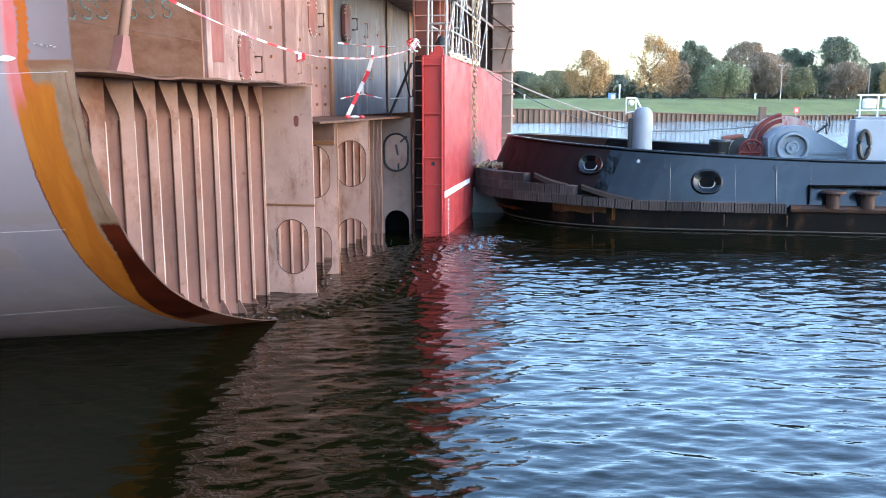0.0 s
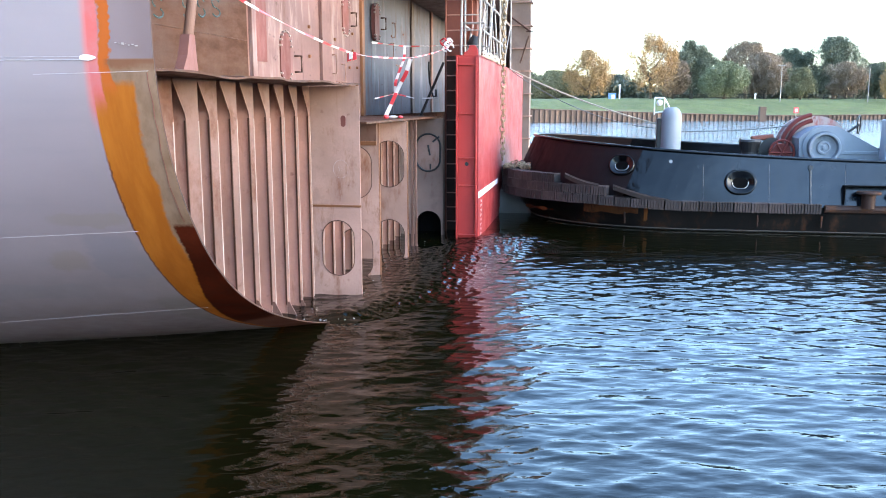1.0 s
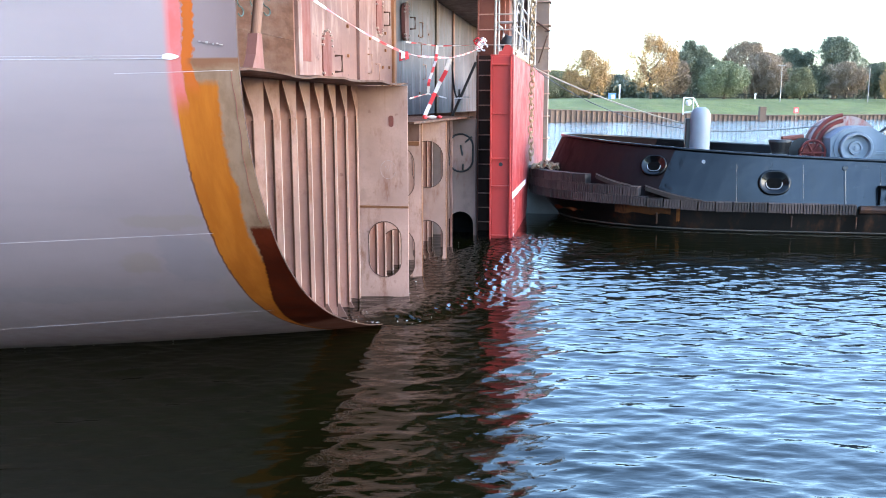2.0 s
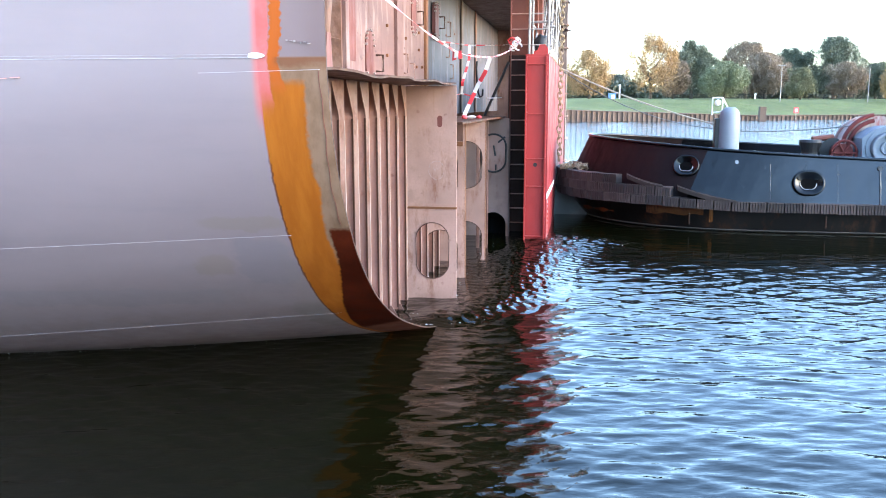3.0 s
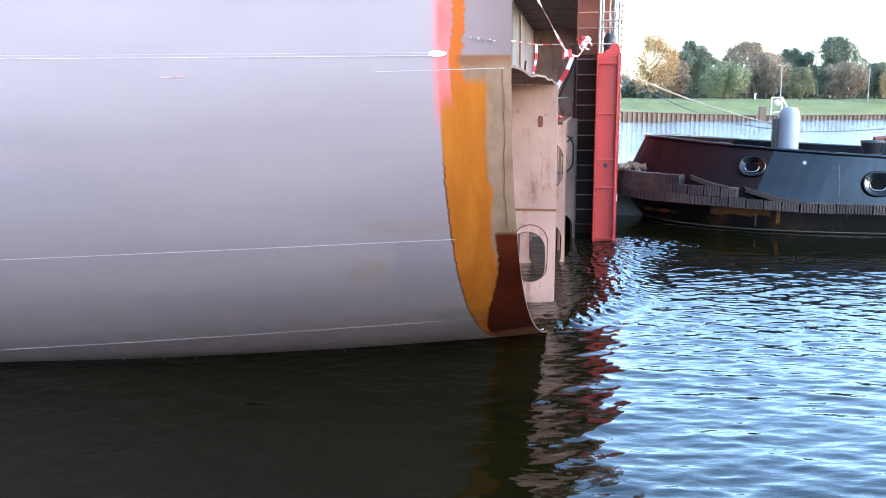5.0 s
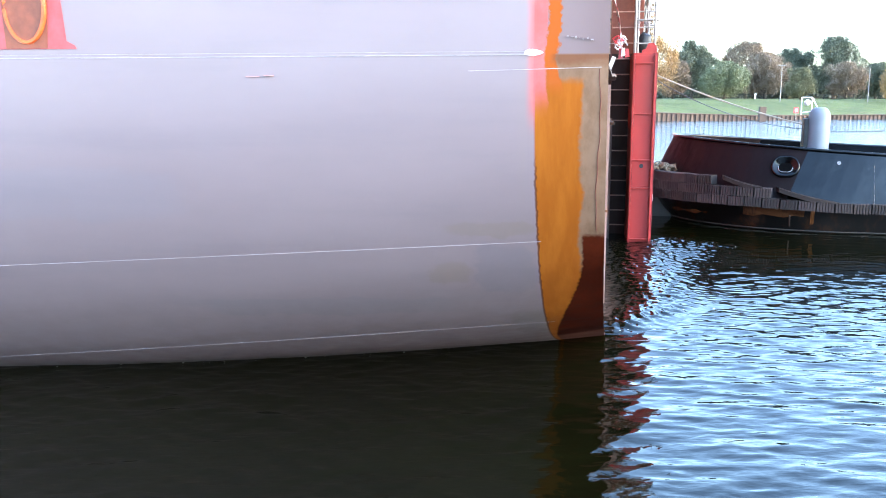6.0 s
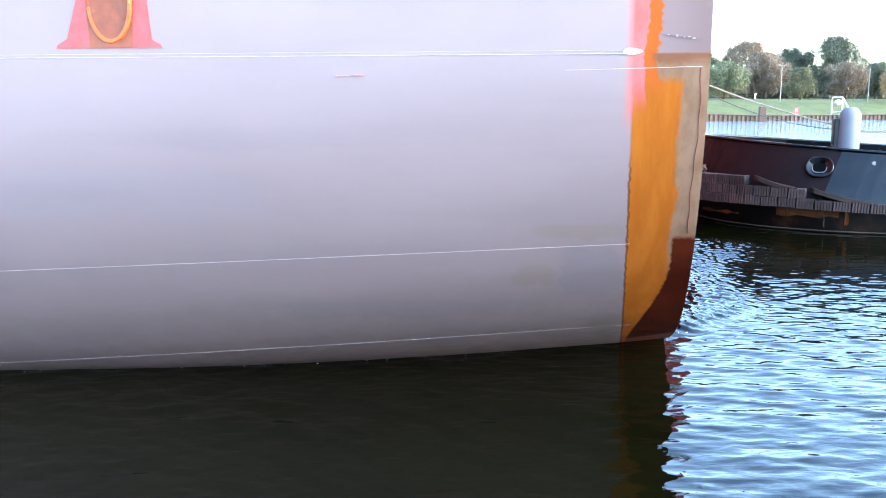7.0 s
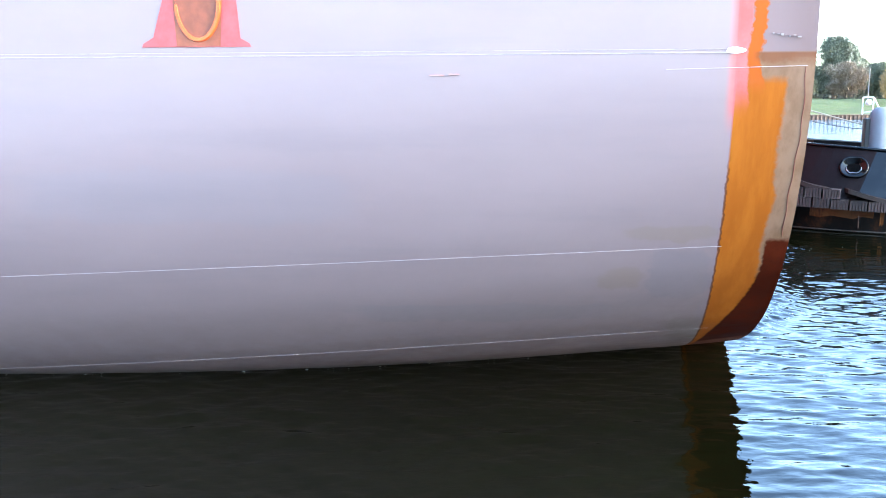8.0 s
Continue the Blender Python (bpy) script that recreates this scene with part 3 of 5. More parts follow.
    web = part("web_plate", b, M_WEB, ship, "primed web plate with an upright oval opening")
    part("web_plate", boxes(((-0.72, 5.472, 1.335), (0.155, 5.492, 3.02))), M_WEB, ship, "plain primed web plate")
    b = bmesh.new()
    ring = oval(-0.19, 0.70, 0.48, 0.81, 32)
    tube(b, [(p[0], 5.466, p[1]) for p in ring + ring[:1]], 0.007, 5)
    part("slot_rim", b, M_RUSTSHADE, web, "rust-dark rim of the slot")
    part("web_seam", boxes(((-0.62, 5.460, 1.300), (0.162, 5.496, 1.332)), bevel=0.004), M_RUSTBAR, web, "rusty welded seam")
    b = bmesh.new()
    prism(b, oval(-0.08, 2.53, 0.075, 0.16, 14), "y", 5.464, 5.474)
    part("rust_spot", b, M_OXIDE, web, "rust red spot")
    b = bmesh.new()
    tube(b, [(-0.13 + 0.11 * math.cos(a), 5.468, 1.85 + 0.13 * math.sin(a)) for a in np.linspace(0.4, 6.0, 20)], 0.0016, 4)
    tube(b, [(-0.17, 5.468, 1.90), (-0.15, 5.468, 1.82), (-0.13, 5.468, 1.92), (-0.11, 5.468, 1.82), (-0.09, 5.468, 1.92)], 0.0016, 4)
    part("chalk_scrawl", b, M_CHALK, web, "faint chalk scrawl")
    for y, x1, hs in ((6.97, 0.06, [(-0.33, 0.36, 0.55, 0.84), (-0.33, 1.685, 0.55, 0.85)]), (8.45, 0.205, [(-0.12, 0.31, 0.55, 0.83), (-0.12, 1.72, 0.55, 0.82)])):
        b = holed_plate(bmesh.new(), -0.72, x1, -0.5, 2.48, y - 0.01, y + 0.01, hs)
        w = part("web_plate", b, M_WEB, ship, "primed web plate with two oval openings")
        for h in hs:
            b = bmesh.new()
            ring = oval(*h, 32)
            tube(b, [(p[0], y - 0.012, p[1]) for p in ring + ring[:1]], 0.007, 5)
            part("slot_rim", b, M_RUSTSHADE, w, "rust-dark rim of the slot")
        part("web_flange", boxes(((x1, y - 0.006, -0.4), (x1 + 0.012, y + 0.03, 2.47)), bevel=0.002), M_RUSTBAR, w)
    part("haunch_plate", boxes(((-0.60, 6.93, 2.19), (0.035, 6.955, 2.48)), bevel=0.004), M_FLANGEBAR, web, "orange-tan haunch plate")
    part("rusty_strap", boxes(((-0.60, 6.92, 2.12), (0.035, 6.957, 2.187)), bevel=0.004), M_RUSTBAR, web, "rusty strap")
    for x, x2 in ((-0.14, -0.075), (-0.035, 0.018), (0.042, 0.086)):
        part("pipe_strip", boxes(((x, 9.90, -0.4), (x2, 9.94, 2.48)), bevel=0.006), M_FLANGEBAR, ship)
    # far web with a hatch and an arched opening
    b = bmesh.new()
    x0, x1, y = -0.72, 0.34, 11.5
    arch = [(x0, -0.5), (-0.25, -0.5), (-0.25, 0.24)] + [(0.02 - 0.27 * math.cos(a), 0.24 + 0.27 * math.sin(a)) for a in np.linspace(0.1, math.pi - 0.1, 14)] + [(0.29, 0.24), (0.29, -0.5), (x1, -0.5), (x1, 2.48), (x0, 2.48)]
    prism(b, arch, "y", y, y + 0.02)
    far = part("far_web_plate", b, painted("shadowed_grey_primer", (0.24, 0.155, 0.125), (0.12, 0.05, 0.03), 0.6), ship, "grey web plate with an arched drain opening")
    b = bmesh.new()
    ring = oval(0.022, 1.757, 0.52, 0.79, 30)
    tube(b, [(p[0], y - 0.02, p[1]) for p in ring + ring[:1]], 0.022, 6)
    part("hatch_coaming", b, M_BLACK, far, "dark oval hatch rim")
    b = bmesh.new()
    prism(b, oval(0.022, 1.757, 0.48, 0.74, 24), "y", y - 0.02, y - 0.005)
    part("hatch_cover", b, M_WEB, far)
    for p0, p1 in (((0.02, 1.92), (0.06, 1.70)), ((0.12, 1.98), (0.26, 2.10)), ((0.07, 1.52), (0.07, 1.40))):
        part("hatch_dog", rod(bmesh.new(), (p0[0], y - 0.03, p0[1]), (p1[0], y - 0.03, p1[1]), 0.019), M_BLACK, far)
    part("web_flange", boxes(((0.34, y - 0.05, -0.4), (0.355, y + 0.08, 2.47))), M_DARKIN, far)

    # black plate added behind the arch to paint its inner shade
    part("arch_shade_plate", boxes(((-0.70, 11.95, -0.5), (0.24, 11.99, 2.45))), M_SHADEBLACK, ship, "black plate standing in for the shade behind the arch")

    # upper bulkhead, set back over the stringers
    part("upper_bulkhead", boxes(((-1.53, 5.55, 2.52), (-1.50, 11.75, 8.0))), M_UPPER, ship, "streaked pinkish primed bulkhead")
    part("upper_bulkhead", boxes(((-1.53, 0.0, 3.05), (-1.50, 5.55, 8.0))), M_BROWN, ship, "rusty brown plate")
    part("upper_bulkhead", boxes(((-1.62, 11.75, 2.52), (-1.59, 27.5, 8.0))), M_BLUE, ship, "blue grey tank bulkhead with rust at its foot")
    for y, mat, w in ((5.60, M_UPPER, 0.16), (8.9, M_UPPER, 0.05), (11.72, M_RUSTBAR, 0.20), (17.4, M_DARKIN, 0.30), (20.4, M_WALL, 0.3)):
        part("upright_bar", boxes(((-1.56, y, 3.05 if y < 11 else 2.52), (-1.44 if y < 13 else -1.53, y + w, 8.0)), bevel=0.008), mat, ship)
    part("oxide_strip", boxes(((-1.50, 5.86, 3.40), (-1.488, 6.28, 8.0))), M_OXIDE, ship, "red oxide painted strip")
    for y, z, w, h in ((7.07, 3.52, 0.46, 0.80), (10.6, 4.52, 0.44, 0.80), (13.2, 4.62, 0.44, 0.84)):
        b = bmesh.new()
        prism(b, oval(y, z, w, h, 26), "x", -1.56, -1.478)
        cover = part("manhole_cover", b, M_OXIDE, ship, "oval red oxide manhole cover with bolts")
        for p in oval(y, z, w * 1.02, h * 1.02, 16):
            part("bolt", rod(bmesh.new(), (-1.50, p[0], p[1]), (-1.45, p[0], p[1]), 0.018, 6), M_PALE, cover)
    for y, z in ((9.7, 3.35), (10.3, 3.2), (9.9, 2.85), (14.6, 3.9), (14.8, 4.4), (15.2, 3.4)):
        b = bmesh.new()
        tube(b, [(-1.50, y, z), (-1.42, y, z), (-1.42, y, z + 0.35), (-1.50, y, z + 0.35)], 0.018, 6)
        part("grab_handle", b, M_WEB, ship)
    for y, z in ((10.85, 3.51), (11.43, 3.53), (11.1, 3.86), (11.1, 4.2), (10.8, 2.77), (11.37, 2.77), (11.4, 3.15), (10.8, 3.15), (9.84, 4.0), (8.3, 4.1), (8.3, 3.6), (12.2, 4.65), (12.2, 4.1), (15.1, 4.46), (16.5, 4.6), (15.2, 3.05)):
        part("clip", boxes(((-1.60 if y > 11.75 else -1.51, y - 0.035, z - 0.03), (-1.57 if y > 11.75 else -1.46, y + 0.02, z + 0.025)), bevel=0.006), M_RUSTBAR, ship)
    for y, z in ((7.55, 3.30), (11.05, 4.35), (13.65, 4.5)):
        b = bmesh.new()
        tube(b, [(-1.50, y, z), (-1.38, y, z), (-1.38, y, z + 0.26), (-1.50, y, z + 0.26)], 0.02, 6)
        part("grab_handle", b, M_RUSTSHADE, ship)
    for a, c, r in (((0.30, 26.7, 6.08), (1.14, 26.7, 5.47), 0.05), ((0.74, 26.7, 4.30), (1.06, 26.7, 5.32), 0.04), ((0.95, 26.7, 5.48), (1.26, 26.7, 5.49), 0.035)):
        part("frame_strut", rod(bmesh.new(), a, c, r * 0.7, 8), M_RUSTSHADE, ship, "dark steel strut")
    # illegible cyan spray marks on the brown plate
    for k, y in enumerate((2.36, 2.66, 2.96, 3.66, 4.08, 4.52)):
        z = 3.70 + 0.105 * (y - 2.3) + 0.08
        b = bmesh.new()
        for sign, a0 in ((1, 0.6), (-1, 3.7)):
            tube(b, [(-1.496, y + 0.085 * math.cos(a0 + a) * (1 + 0.2 * (k % 3)), z + sign * 0.055 + 0.055 * math.sin(a0 + a)) for a in np.linspace(0, 3.6 + 0.4 * (k % 2), 12)], 0.011, 4)
        part("spray_mark", b, M_GRAFF, ship, "illegible cyan spray mark")
    part("plate_weld", boxes(((-1.50, 1.2, 3.66), (-1.492, 5.5, 3.672))), M_DECK, ship)
    # deep ceiling over the recess and the closing plates
    part("recess_ceiling", boxes(((-1.6, 11.8, 5.6), (0.4, 27.5, 5.7))), M_DARKIN, ship, "dark underside of the next deck")
    b = bmesh.new()
    prism(b, inside(-6.0, 7.0, 27.0), "x", -6.0, -5.97)
    part("transverse_bulkhead", b, M_DARKIN, ship)
    part("deck", boxes(((-21.5, -0.5, 8.0), (0.3, 28.0, 8.1))), M_DARKIN, ship)
    part("bottom_tank_top", boxes(((-1.0, 5.0, -0.9), (0.05, 27.0, -0.75))), M_DARKIN, ship)
    part("skeg", boxes(((0.55, 15.4, -0.6), (2.05, 26.0, 0.62)), bevel=0.05), painted("wet_grey_skeg", (0.10, 0.105, 0.105), (0.05, 0.04, 0.03), 0.4), ship, "low grey skeg under the slab")
    # far side of the hull with ribs
    part("far_side_plating", boxes(((-21.5, 27.6, -0.5), (0.95, 27.9, 8.0))), M_FLANGEBAR, ship)
    for k in range(8):
        part("far_rib", boxes(((0.3, 26.80, 0.6 + 0.85 * k), (1.17, 27.6, 0.64 + 0.85 * k))), M_WEB, ship)
    part("far_frame", boxes(((0.35, 26.9, -0.5), (1.105, 27.55, 8.0)), bevel=0.02), painted("greyish_brown_frame", (0.1741, 0.1236, 0.1034), (0.0967, 0.0505, 0.0304), 0.6), ship, "grey brown side frame")
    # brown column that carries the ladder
    # the column is a much darker brown below 3.80 m
    part("ladder_column", boxes(((0.245, 12.25, -0.5), (0.95, 12.8, 3.80)), bevel=0.01), M_DARKCOL, ship, "near-black brown foot of the ladder column")
    part("ladder_column", boxes(((0.30, 12.25, 3.80), (0.95, 12.8, 8.0)), bevel=0.01), M_LADDER, ship, "red-brown box column")
    return ship


def build_ladder():
    lad = thing("ladder", "dark brown steel ladder fixed to the column", "ladder")
    for x in (0.30, 0.86):
        part("stile", boxes(((x - 0.012, 12.08, -0.4), (x + 0.012, 12.16, 7.9)), bevel=0.003), M_LADDER, lad)
    for k in range(26):
        z = -0.1 + 0.316 * k
        part("rung", rod(bmesh.new(), (0.30, 12.11, z), (0.86, 12.11, z), 0.013, 6), M_RUNG, lad)


def build_red_slab():
    red = thing("red_rudder_slab", "tall red coated steel slab with flanged edge, white waterline stripe", "rudder")
    b = bmesh.new()
    prism(b, [(10.92, -0.6), (14.6, -0.6), (15.2, 0.15), (22.6, 0.45), (22.6, 3.74), (10.92, 3.74)], "x", 1.10, 1.165)
    part("side_plate", b, M_REDSIDE, red, "smooth red side plate, tinted for the light it faces")
    part("back_plate", boxes(((0.70, 11.0, -0.6), (0.74, 14.5, 3.7))), M_RED, red)
    part("edge_plate", boxes(((0.745, 10.93, -0.6), (1.10, 10.97, 3.70)), bevel=0.004), M_RED, red, "red edge plate")
    part("top_plate", boxes(((0.70, 10.93, 3.70), (1.165, 22.6, 3.745)), bevel=0.004), M_RED, red)
    for z in (3.55, 2.58, 1.68, 1.12, 0.10):
        part("edge_rib", boxes(((0.72, 10.87, z - 0.012), (1.12, 10.94, z + 0.012)), bevel=0.004), M_RED, red)
    for x in (0.722, 1.118):
        part("edge_flange", boxes(((x - 0.014, 10.865, -0.5), (x + 0.014, 10.935, 3.70)), bevel=0.003), M_RED, red)
    b = bmesh.new()
    prism(b, [(0.86, 3.74), (1.14, 3.74), (1.14, 3.86), (1.08, 3.93), (0.98, 3.93), (0.93, 3.82), (0.86, 3.80)], "y", 10.95, 11.02)
    part("lifting_lug", b, M_RED, red, "red lifting lug")
    part("drain_hole", rod(bmesh.new(), (0.925, 10.925, 1.56), (0.925, 10.94, 1.56), 0.042, 16), M_BLACK, red, "round dark hole")
    b = bmesh.new()
    prism(b, [(10.93, 0.86), (14.7, 0.84), (14.7, 0.95), (10.93, 0.99)], "x", 1.16, 1.172)
    part("waterline_stripe", b, M_WHITE, red, "white painted stripe")
    for k in range(8):
        z = 0.76 - 0.10 * k
        for j, (dy, dz, w, h) in enumerate(((0.0, 0.0, 0.10, 0.025), (0.0 if k % 2 else 0.07, -0.03, 0.03, 0.05))):
            part("draft_mark", boxes(((1.16, 11.35 + dy, z + dz), (1.170, 11.35 + dy + w, z + dz + h))), M_WHITE, red)


def build_chain():
    ch = thing("mooring_chain", "rusty pale chain hanging down the red slab", "chain")
    b0 = bmesh.new()
    pts = [(0, 0.055 * math.cos(a), 0.06 * math.sin(a) + math.copysign(0.035, math.sin(a))) for a in np.linspace(0.01, 2 * math.pi + 0.01, 13)]
    tube(b0, pts, 0.017, 6)
    me = bpy.data.meshes.new("link")
    b0.to_mesh(me)
    b0.free()
    me.materials.append(M_CHAIN)
    for k in range(32):
        z = 1.48 + 0.135 * k
        ob = new("link", me)
        ob.parent = ch
        ob.matrix_basis = pose(1.28 + 0.012 * math.sin(k), 14.75 + 0.02 * math.sin(k * 1.3), z, 4 * math.sin(k * 2.1), 5 * math.sin(k * 1.7), 90 * (k % 2) + 20)
    rng = random.Random(31)
    for k in range(26):
        ob = new("link", me)
        ob.parent = ch
        f = k / 25
        ob.matrix_basis = pose(1.36 + 0.62 * f, 14.7 + 0.25 * rng.random(), 1.245 + 0.10 * rng.random() * (1 - 0.5 * f), rng.uniform(40, 140), rng.uniform(-60, 60), rng.uniform(0, 180))
    for k in range(9):
        z = 1.6 + 0.40 * k
        part("chain_bar", rod(bmesh.new(), (1.26, 14.62, z), (1.30, 14.9 + 0.05 * math.sin(k), z - 0.02), 0.014, 6), M_CHAIN, ch)


def build_scaffold():
    sc = thing("scaffold", "galvanised tube scaffold standing on the red slab's top", "scaffold")
    def pole(a, b, r=0.024):
        part("tube", rod(bmesh.new(), a, b, r, 8), M_GALV, sc)
    for x, y in ((0.80, 11.5), (1.05, 12.6), (0.80, 12.6), (1.05, 14.0), (1.10, 15.6), (0.82, 14.2), (1.1, 17.0), (1.1, 18.6)):
        pole((x, y, 3.745), (x, y, 7.9))
    for z in (4.35, 5.0, 5.65, 6.3):
        pole((0.80, 11.4, z), (0.82, 14.4, z))
        pole((1.05, 12.4, z), (1.10, 17.2, z - 0.05))
        pole((0.74, 11.5, z + 0.06), (1.2, 11.5, z + 0.06))
        pole((0.74, 12.62, z + 0.06), (1.2, 12.62, z + 0.06))
    pole((0.80, 11.7, 3.75), (1.05, 14.0, 6.6))
    rng = random.Random(17)
    for k in range(12):
        y = 11.8 + 0.55 * k
        pole((1.0 + rng.uniform(-.12, .12), y, 3.76), (1.02 + rng.uniform(-.15, .15), y + rng.uniform(-.7, .9), 4.6 + rng.uniform(0, 1.6)), 0.018)
    for k in range(6):
        pole((0.86, 12.2 + 0.9 * k, 3.95), (1.12, 12.25 + 0.9 * k, 3.95 + 0.1 * rng.random()), 0.018)
    pole((1.08, 13.0, 3.75), (1.08, 15.8, 6.9))
    pole((0.82, 14.1, 4.0), (1.1, 11.6, 6.0))
    pole((1.1, 15.7, 3.8), (1.1, 18.5, 6.5))
    for i, (y, z) in enumerate(((12.0, 4.98), (12.3, 4.98), (13.1, 5.66), (13.4, 5.66))):
        part("board", boxes(((0.70, y, z), (1.25, y + 0.24, z + 0.045)), bevel=0.006), M_PLANK, sc)
    lad = thing("access_ladder", "white aluminium access ladder leaning on the scaffold", "ladder")
    for x in (0.74, 1.12):
        part("stile", rod(bmesh.new(), (x, 11.35, 3.75), (x + 0.02, 11.6, 7.9), 0.026, 8), M_GALV, lad)
    for k in range(13):
        f = k / 13
        part("rung", rod(bmesh.new(), (0.74, 11.35 + 0.25 * f, 3.95 + 4.0 * f), (1.13, 11.35 + 0.25 * f, 3.95 + 4.0 * f), 0.014, 6), M_GALV, lad)


def tape_strip(name, pts, width, label, twist=0.8, period=0.34):
    """Barrier tape along points, in alternating red and white lengths."""
    tp = thing(name, label, "barrier tape", "barrier tapes")
    pts = [Vector(p) for p in pts]
    lens = [0.0]
    for a, b in zip(pts, pts[1:]):
        lens.append(lens[-1] + (b - a).length)
    def at(s):
        i = max(k for k in range(len(pts) - 1) if lens[k] <= s + 1e-6)
        return pts[i].lerp(pts[i + 1], (s - lens[i]) / max(1e-6, lens[i + 1] - lens[i]))
    n = max(1, int(lens[-1] / period))
    for k in range(n):
        bm = bmesh.new()
        rows = []
        for j in range(5):
            s = min(lens[-1], (k + j / 4) * lens[-1] / n)
            p = at(s)
            d = (at(min(lens[-1], s + 0.02)) - at(max(0, s - 0.02))).normalized()
            side = d.cross(Vector((0.35, -0.93, 0.12))).normalized()
            side = Matrix.Rotation(twist * math.sin(s * 2.3), 3, d) @ side
            nrm = d.cross(side).normalized() * 0.0015
            rows.append([bm.verts.new(p + side * w + m) for w, m in ((width / 2, nrm), (-width / 2, nrm), (-width / 2, -nrm), (width / 2, -nrm))])
        for a, b in zip(rows, rows[1:]):
            for i in range(4):
                bm.faces.new((a[i], a[(i + 1) % 4], b[(i + 1) % 4], b[i]))
        bm.faces.new(rows[0])
        bm.faces.new(rows[-1])
        part("tape_length", bm, M_TAPER if k % 2 else M_TAPEW, tp)


# ---- the tug ----
TUG_Y = 15.85


def tug_half(x, full=3.15, tip=1.35, length=4.6):
    u = min(1.0, max(0.0, (x - tip) / length))
    return full * (1 - (1 - u) ** 2.6) ** 0.55


def tug_outline(inset, tip, x_end=14.0, n=40, full=3.15):
    """Half outlines of the tug at one level, from the near side round the bow to the far side."""
    us = [(i / n) ** 1.8 for i in range(n + 1)]
    near = [(tip + u * (x_end - tip), TUG_Y - tug_half(tip + u * (x_end - tip), full - inset, tip)) for u in us]
    far = [(x, 2 * TUG_Y - y) for x, y in near[1:]]
    return near[::-1] + far


def loft(bm, lines):
    rows = [[bm.verts.new(p) for p in line] for line in lines]
    for a, b in zip(rows, rows[1:]):
        for i in range(len(a) - 1):
            bm.faces.new((a[i], a[i + 1], b[i + 1], b[i]))
    return rows


def sheer(x):
    """Height of the bulwark's top."""
    return 1.55 + 0.47 * max(0.0, 1 - (x - 1.8) / 8.5) ** 1.6


def fender_level(x):
    """Height of the lowest fender row's middle."""
    return float(np.interp(x, (3.4, 5.3, 8.3), (0.69, 0.605, 0.585)))


def bulwark_y(x, z):
    """The near bulwark's outer face at x and height z."""
    f = min(1.0, max(0.0, (z - fender_level(x)) / (sheer(x) - fender_level(x))))
    return TUG_Y - (tug_half(x, 3.13, 1.42) * (1 - f) + tug_half(x, 2.85, 2.02) * f)


